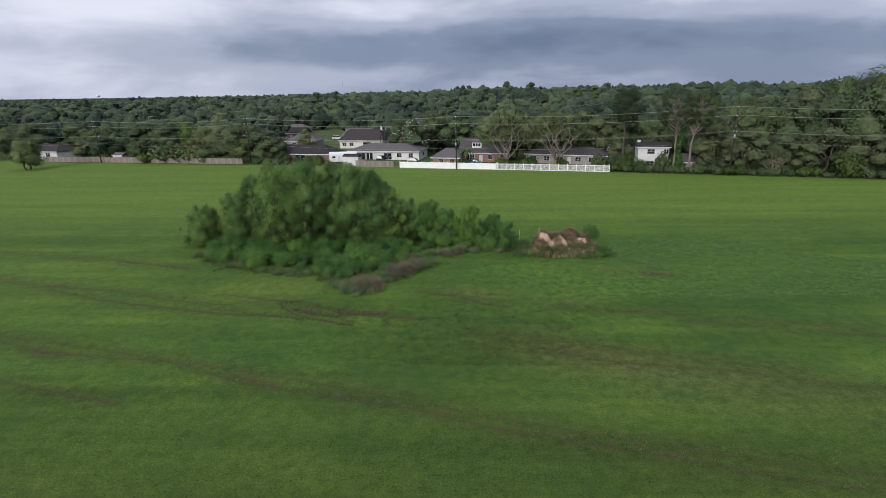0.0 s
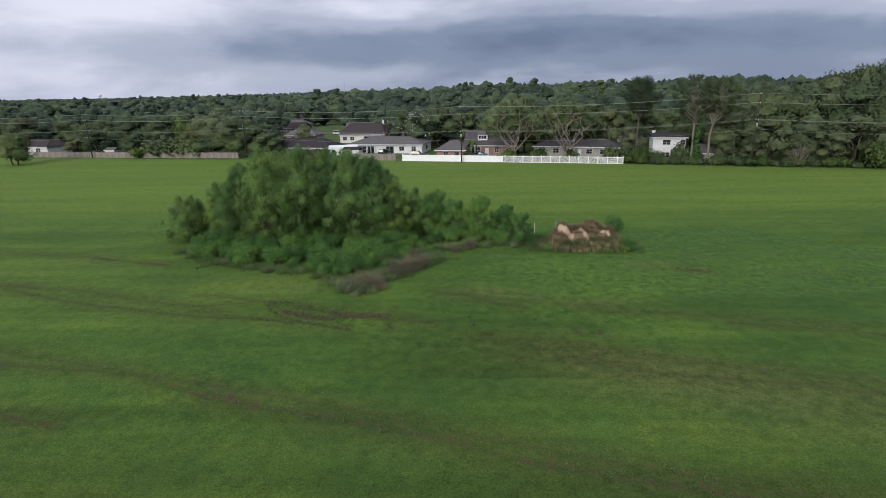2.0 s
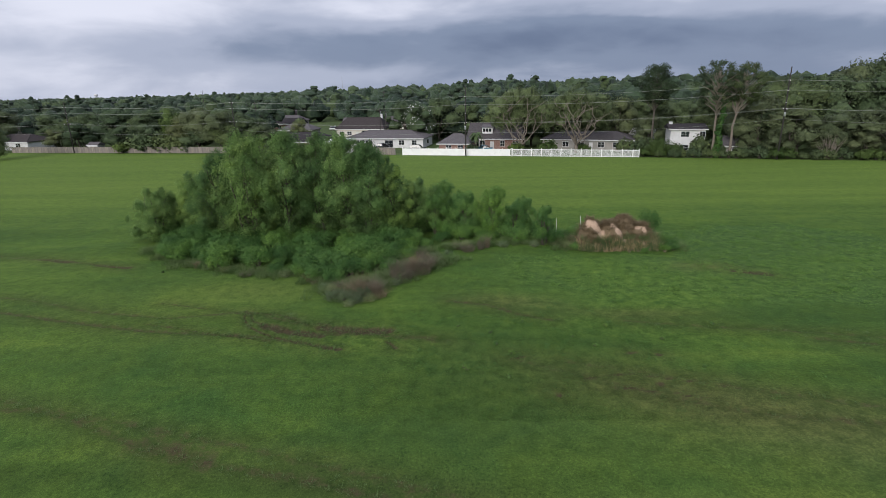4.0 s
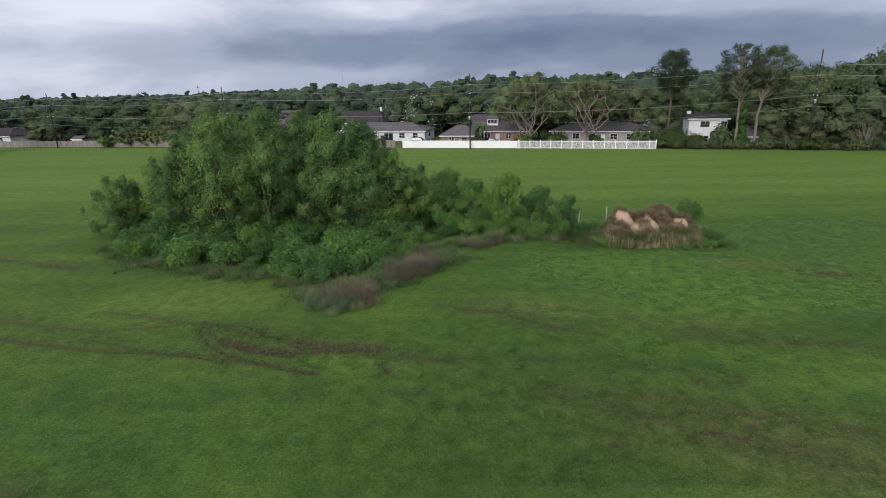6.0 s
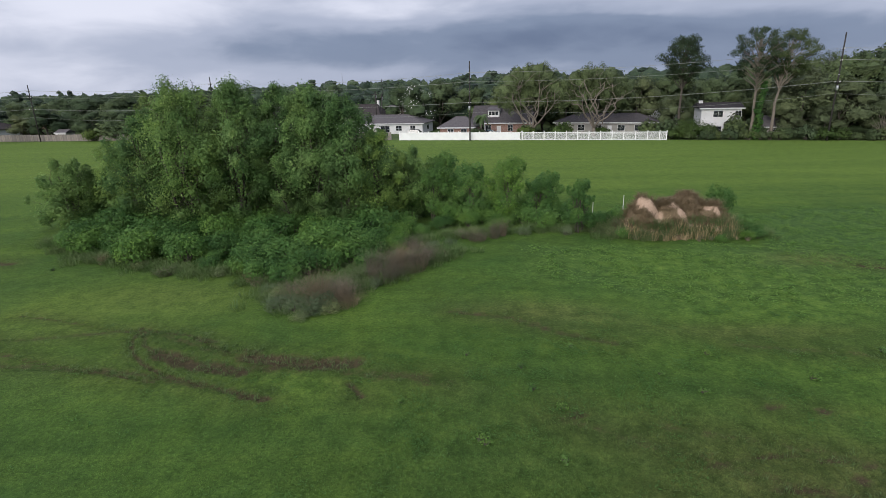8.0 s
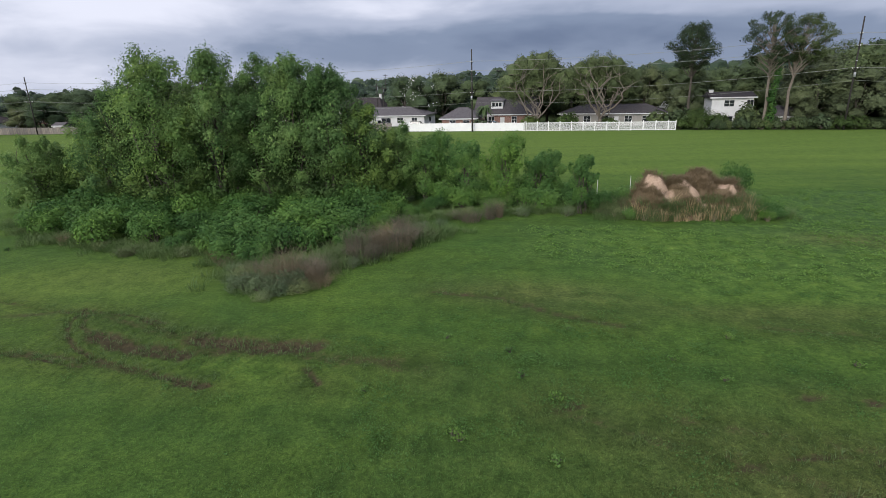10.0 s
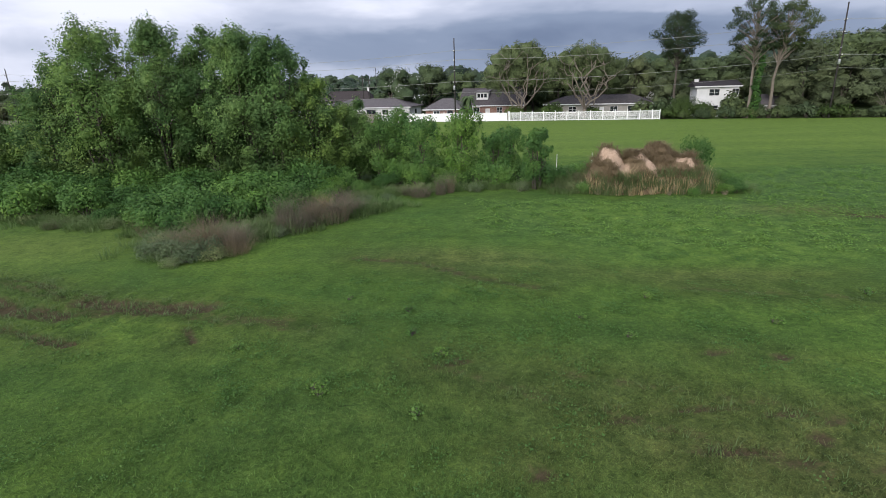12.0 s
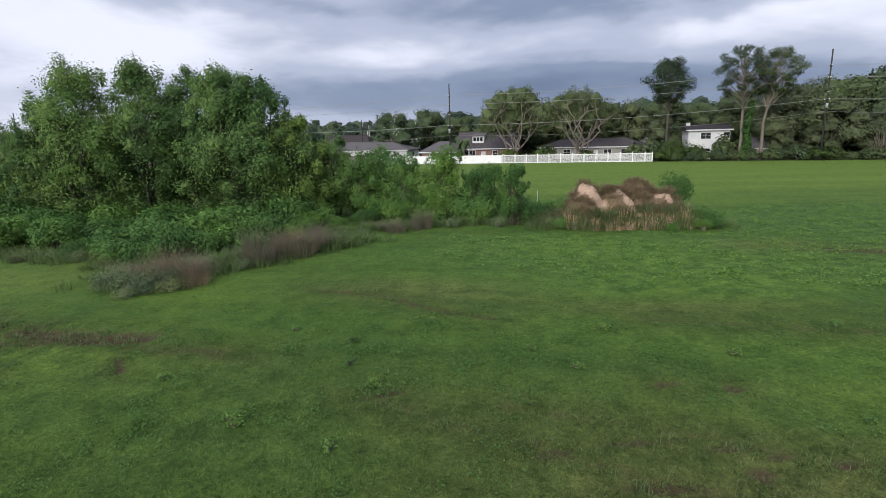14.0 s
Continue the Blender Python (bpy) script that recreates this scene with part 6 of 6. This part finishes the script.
pine(96.0, 184.0, 18.6, 9.0, 6.5, 6000, 422, bark=BARK, lump=0.30)
pine(124.0, 172.0, 26.0, 12.0, 6.5, 6000, 423, bark=BARK, lump=0.30)

ivy = np.random.default_rng(430)
iv = []
for k in range(9):
    iv.append(((57.9 + 0.1 * k + ivy.uniform(-0.3, 0.3), 144.2, 1.0 + 1.25 * k), (0.95 - 0.05 * k, 0.9, 1.1)))
tagged(new("ivy_column", np_mesh("ivy_column", lobes_leaves(ivy, iv, 1500, 0.22), 4, LEAF_SHRUB)), "green ivy climbing the pale pine trunk", "ivy")

def palm(x, y, h):
    rng = np.random.default_rng(440)
    t = thing("palm", pose(x, y, 0), "small palm with drooping grey-green fronds", "palm")
    part("trunk", Geo().tube([(0, 0, -0.2), (0.15, 0, h * 0.5), (0.1, 0, h)], [0.22, 0.17, 0.16], 8), BARK_PALE, t, smooth=True)
    quads = []
    for i in range(26):
        a, up = i * 2.399, rng.uniform(-0.5, 0.9)
        base = np.array([0.1, 0, h])
        out = np.array([math.cos(a), math.sin(a), 0])
        pts = [base + out * 2.1 * s + np.array([0, 0, up * 2.0 * s - 2.0 * s * s]) for s in np.linspace(0, 1, 6)]
        side = np.array([-math.sin(a), math.cos(a), -0.25])
        for p, q, s in zip(pts, pts[1:], np.linspace(0.1, 1, 5)):
            w = 0.42 * math.sin(math.pi * (0.15 + 0.75 * s))
            quads.append([p, q, q + side * w - [0, 0, 0.1], p + side * w - [0, 0, 0.1]])
            quads.append([p, p - side * w * [1, 1, -1] - [0, 0, 0.1], q - side * w * [1, 1, -1] - [0, 0, 0.1], q])
    part("fronds", np_mesh("fronds", np.array(quads).reshape(-1, 3), 4, BLADE_REED), None, t)


palm(2.3, 163.4, 5.2)

def flowering_tree(x, y, h, r):
    """A dark round tree dotted with pale blooms."""
    rng = np.random.default_rng(470)
    t = plant_tree("flowering_tree", belt_meshes(rng, h, r, 0.10, 8, 90, 6500, 0.16, LEAF_DARK, BARK, 1), pose(x, y, 0), "dark round tree dotted with pale white blooms")
    lobes, _ = crown_clumps(np.random.default_rng(470), h, r, 0.10, 8, 90, 0.20)
    pick = [lobes[i] for i in rng.integers(0, len(lobes), 150)]
    p = np.array([np.array(c) + np.array(q) * (unit(rng.normal(size=(1, 3)))[0] * 0.5 + [0, -0.95, 0.35]) for c, q in pick])
    tagged(part("blooms", np_mesh("blooms", np.concatenate([leaf_array(rng, p + rng.normal(0, 0.06, p.shape), rng.normal(size=p.shape) * 0.5 + [0, -1, 0.5], 0.11, 0.8) for _ in range(3)]), 4, WHITE_PAINT), None, t), "pale white blooms", kind="stuff")


flowering_tree(-15.0, 190.0, 13.0, 6.2)

BACK_LABEL = "broad dark green tree in the belt behind the field"
belt_kinds = []
BELT = [(LEAF_FAR, 0.10, 7, 60), (LEAF_OLIVE, 0.14, 6, 60), (LEAF_DARK, 0.08, 8, 64), (LEAF_OLIVE, 0.10, 7, 64), (LEAF_FAR, 0.16, 6, 56), (LEAF_DARK, 0.10, 7, 60), (LEAF_OLIVE, 0.24, 7, 60), (LEAF_HEDGE, 0.10, 6, 56), (LEAF_FAR, 0.30, 8, 60)]
for i, (mat, low, masses, clumps) in enumerate(BELT):
    belt_kinds.append(belt_meshes(np.random.default_rng(500 + i), 10.0, 4.6, low, masses, clumps, 3200, 0.182, mat, BARK, 1 + i % 2))
belt_first = {}


def belt(k, x, y, h, wide=1.0, rz=0.0, name="belt_tree", label=BACK_LABEL):
    m = pose(x, y, 0, 0, 0, rz) @ Matrix.Diagonal((wide * h / 10, wide * h / 10, h / 10, 1))
    if k not in belt_first:
        belt_first[k] = plant_tree(name, belt_kinds[k], m, label, "tree", "belt trees")
    else:
        s = belt_first[k].scale          # a copy is scaled on top of the first one's own scale
        copy_thing(belt_first[k], m @ Matrix.Diagonal((1 / s.x, 1 / s.y, 1 / s.z, 1)))


brng = np.random.default_rng(88)
# left of the houses: a belt of broad trees behind the board fence
x = -192.0
while x < -58:
    gap = -154 < x < -139 or -122 < x < -113
    belt(int(brng.choice((0, 1, 2, 3, 4, 5))), x, edge_y(x) + brng.uniform(5, 8) + (15 if gap else 0), brng.uniform(6.5, 10.0), brng.uniform(1.2, 1.5), brng.uniform(0, 360))
    x += brng.uniform(7.0, 10.0)
x = -185.0
while x < -66:
    belt(int(brng.choice((0, 2, 3, 5, 6))), x, edge_y(x) + brng.uniform(17, 30), brng.uniform(10, 13), brng.uniform(1.1, 1.35), brng.uniform(0, 360))
    x += brng.uniform(8.5, 12.0)
for k, x, y, h, wd in [(7, -96.5, 192, 13.0, 0.85), (6, -82, 180, 13.2, 1.3), (6, -74, 177, 12.0, 1.25), (8, -68, 180.5, 10.0, 1.2), (1, -60.5, 178, 8.0, 1.2), (3, -88, 183, 10.5, 1.2), (2, -118, 196, 12.5, 1.4), (5, -106, 190, 11.5, 1.3), (7, -97, 180, 5.2, 1.5), (7, -91, 179, 4.8, 1.6)]:
    belt(k, x, y, h, wd, x * 31.0)
# right of the white fence: broad olive crowns before dark rising woods
for k, x, y, h, wd in [(1, 70.5, 151.5, 14.6, 1.2), (3, 78.0, 147.5, 11.6, 1.35), (6, 86.5, 146.0, 10.5, 1.3), (1, 94.0, 142.5, 12.2, 1.4), (3, 103.5, 139.5, 11.0, 1.4), (1, 113.0, 138.0, 12.0, 1.4), (6, 123.0, 134.0, 12.0, 1.4), (3, 134.0, 131.0, 12.0, 1.4), (1, 146.0, 127.0, 12.0, 1.4),
                       (3, 72.5, 145.4, 6.8, 1.3), (1, 82.5, 142.8, 6.5, 1.3), (6, 89.0, 140.0, 6.0, 1.4), (1, 98.5, 137.5, 6.0, 1.4), (3, 109.0, 134.5, 6.5, 1.4), (1, 119.0, 131.5, 6.5, 1.4), (6, 67.0, 147.6, 5.5, 1.3),
                       (0, 76.0, 164.0, 15.5, 1.15), (2, 86.0, 161.0, 17.0, 1.1), (5, 94.5, 158.0, 18.5, 1.05), (2, 103.5, 156.0, 20.5, 1.0), (5, 113.0, 153.0, 22.0, 1.0), (0, 122.0, 150.0, 23.0, 1.0), (2, 133.0, 146.0, 24.0, 1.0), (5, 145.0, 142.0, 24.0, 1.0)]:
    belt(k, x, y, h, wd, x * 57.0)
# trees among and behind the houses
for x, y, h, wd in [(-20.5, 200, 13.8, 1.1), (-8.5, 199, 14.4, 1.2), (1.0, 203, 12.5, 1.2), (19.5, 179, 12.5, 1.1), (11, 194, 13, 1.2), (27, 186, 14, 1.1), (37, 182, 14, 1.1), (45, 176, 13.6, 1.1), (54, 179, 14, 1.2), (66, 171, 14.5, 1.2), (49.5, 166, 9.5, 1.1), (62, 163, 9.5, 1.1), (59, 171, 13.0, 1.1),
                    (-58, 205, 7.5, 1.2), (-73, 203, 9, 1.3), (-84, 210, 10, 1.3), (-16, 212, 11, 1.1), (-70, 244, 6.5, 1.2), (-78, 222, 8, 1.2), (-33, 247, 6.5, 1.1), (-47, 244, 5.5, 1.2), (-3, 219, 12, 1.2), (12, 214, 13, 1.2), (27, 207, 14, 1.2), (43, 200, 15, 1.2), (60, 194, 15, 1.2), (78, 186, 15.5, 1.2), (91, 184, 17.5, 1.0), (103, 184, 19, 1.0), (113, 182, 22, 0.95), (123, 180, 24.5, 0.9), (134, 178, 26, 0.9), (146, 174, 26.5, 0.9), (160, 170, 27, 0.9), (55.5, 147.6, 3.6, 1.2), (60.0, 148.8, 4.2, 1.1)]:
    belt(int(brng.choice((0, 2, 4, 5, 8, 3))), x, y, h, wd, brng.uniform(0, 360))

hedge_kinds = [shrub_thing("edge_bush", shrub_mesh(np.random.default_rng(600 + i), 800, 0.14, (LEAF_HEDGE, LEAF_FAR, LEAF_DARK, LEAF_FAR)[i]), put(46 + i * 4, edge_y(46 + i * 4) + 1.6, 0, i * 50, 1.5), "dense green bush at the field's edge", "bush", "edge bushes") for i in range(4)]
x = 42.8
while x < 150:
    s = brng.uniform(0.6, 1.25)
    copy_thing(hedge_kinds[int(brng.integers(0, 4))], put(x, edge_y(x) + brng.uniform(0.6, 2.2), 0, brng.uniform(0, 360), s))
    x += brng.uniform(1.8, 3.4)
shrub_thing("round_bush", shrub_mesh(np.random.default_rng(640), 5200, 0.13, LEAF_HEDGE, 22, 3.3, 5.0), put(46.8, 149.8, 0), "tall rounded dark green bush beside the white fence", "bush")
copy_thing(hedge_kinds[0], put(50.2, 148.6, 0, 80, 1.3, 1.4))
copy_thing(hedge_kinds[2], put(56.5, 149.0, 0, 130, 1.7, 2.0))
copy_thing(hedge_kinds[0], put(96.5, 135.4, 0, 60, 1.9, 2.6))
for x0, y0, s in [(31.0, 160.0, 1.0), (41.5, 158, 1.6), (44, 153, 1.8), (-100, 179, 2.4), (-96, 178.5, 2.6), (-92, 178, 2.5), (-88, 177.6, 2.4), (20.5, 157, 1.6), (13.0, 158.5, 1.3), (-84, 176, 1.2), (-105, 177.2, 1.4), (1.2, 161, 1.1), (-65, 171.8, 0.9), (-61.5, 171, 0.8), (-58, 170.4, 1.0), (-54.5, 169.6, 0.6), (-50.5, 168.8, 0.7), (-46.5, 168, 0.6), (-43.6, 167.4, 0.9), (-60.5, 177.6, 1.0), (-57.2, 177.0, 1.1), (-49.4, 175.4, 1.0), (-46.0, 174.6, 1.1), (-53.2, 176.2, 0.7)]:
    copy_thing(hedge_kinds[int(brng.integers(0, 4))], put(x0, y0, 0, brng.uniform(0, 360), s))


dead = thing("dead_bush", pose(80.5, 139.0, 0), "tan leafless bush among the green belt", "bush")
drng = np.random.default_rng(450)
g = Geo()
for i in range(34):
    a, e = drng.uniform(0, 2 * math.pi), drng.uniform(0.15, 0.75)
    L = drng.uniform(3.5, 6.0)
    tip = (math.cos(a) * math.sin(e) * L, math.sin(a) * math.sin(e) * L, math.cos(e) * L)
    g.tube(limb_path(drng, (0, 0, -0.2), tip, 0.06, 4), [0.07, 0.06, 0.05, 0.035, 0.015], 4, False)
part("branches", g, BARK_PALE, dead)


# ---------- far woods ----------
def far_woods():
    rng = np.random.default_rng(900)
    arrays, tones = [], []
    spots = []
    taken = np.zeros((3600, 2))
    for want, near, span in ((950, 200.0, 1.2), (2400, 640.0, 1.45)):
        while len(spots) < want:
            d = near * math.exp(rng.uniform(0, span))
            a = rng.uniform(-0.92, 0.92)
            x, y = d * math.sin(a), d * math.cos(a)
            if y < edge_y(x) + 38 or (-70 < x < -18 and y < 262) or (-80 - (y - 236) * 0.1 < x < -50 - (y - 236) * 0.1 and y < 330):
                continue
            if any(abs(x - hx) < 7 and hy - 11 < y < hy + 5 for hx, hy, _ in FAR):
                continue
            k = len(spots)
            if k and np.min(np.hypot(taken[:k, 0] - x, taken[:k, 1] - y)) < 4.5 + d * 0.006:
                continue
            deg = math.degrees(a)
            low = float(np.interp(deg, [-45, -25, -10, 5, 25, 45], [11.0, 12.5, 14.0, 15.5, 17.5, 19.5]))
            high = float(np.interp(deg, [-45, -25, -10, 5, 25, 45], [15.8, 18.0, 23.5, 27.5, 29.0, 31.0]))
            tall = low + (high - low) * min(1.0, max(0.0, (d - 260) / 330))
            h = tall * (rng.uniform(0.62, 1.0) if d < 600 else rng.uniform(0.80, 1.0)) * (1 + 0.16 * noise.noise(Vector((x * 0.012, y * 0.012, 3.0))))
            slim = rng.uniform() < 0.05
            taken[k] = x, y
            spots.append((x, y, h * (1.15 if slim else 1.0), d, slim))
    for x, y, h, d, slim in spots:
        q = 190 if d < 340 else (98 if d < 600 else (34 if d < 1100 else 16))
        size = 0.36 if d < 340 else (0.53 if d < 600 else (0.8 if d < 1100 else 1.3))
        r = min(h * rng.uniform(0.42, 0.75), 9.5 if d < 500 else 15.0)
        if slim:
            lob = [((x + rng.normal(0, 1.6), y, h * k), (h * 0.17, h * 0.17, h * 0.10)) for k in (0.66, 0.74, 0.82, 0.9)]
            lob.append(((x, y, h * 0.35), (h * 0.28, h * 0.28, h * 0.3)))
        else:
            lob = [((x + rng.normal(0, r * 0.5), y + rng.normal(0, r * 0.5), h * rng.uniform(0.45, 0.72)), (r * rng.uniform(0.42, 0.62), r * 0.55, h * rng.uniform(0.18, 0.28))) for _ in range(5 if d < 600 else 3)]
            lob.append(((x + rng.normal(0, r * 0.2), y, h * 0.78), (r * 0.55, r * 0.55, h * 0.22)))
            lob.append(((x, y, h * 0.36), (r * 0.95, r * 0.95, h * 0.34)))
        hub = (x, y, h * 0.4)
        seg = (6, 4) if d < 600 else (5, 3)
        arr = np.concatenate([lobes_leaves(rng, lob, q, size, up=0.4, shell=0.85, loose=0.04, wild=0.35, spray=40, spread=0.8, far=(0.9, 1.06), hub=hub, lift=0.7), lobe_cores(rng, lob[:-1], 0.74, seg[0], seg[1], hub, 0.7), lobe_cores(rng, lob[-1:], 0.84, 6, 3, hub, 0.7)])
        arrays.append(arr)
        tones.append(np.full(len(arr), min(1.0, max(0.0, 0.45 + 0.75 * noise.noise(Vector((x * 0.011, y * 0.011, 8.0))) + rng.normal(0, 0.26)))))
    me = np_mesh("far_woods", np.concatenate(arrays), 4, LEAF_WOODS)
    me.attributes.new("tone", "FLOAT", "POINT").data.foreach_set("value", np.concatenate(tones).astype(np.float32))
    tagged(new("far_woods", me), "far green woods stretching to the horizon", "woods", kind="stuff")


far_woods()
tower = thing("water_tower", pose(-1195, 1790, -9), "distant white water tower above the woods", "water tower")
part("tank", Geo().tube([(0, 0, 27), (0, 0, 29), (0, 0, 33), (0, 0, 35)], [2, 5.5, 5.5, 2], 16), WHITE_PAINT, tower, smooth=True)
part("column", Geo().tube([(0, 0, -1), (0, 0, 27.5)], [1.2, 1.2], 10), WHITE_PAINT, tower)
mast = thing("radio_mast", pose(-190, 900, 0), "thin distant radio mast above the woods", "mast")
part("shaft", Geo().tube([(0, 0, -1), (0, 0, 40)], [0.35, 0.25], 6), STEEL, mast)
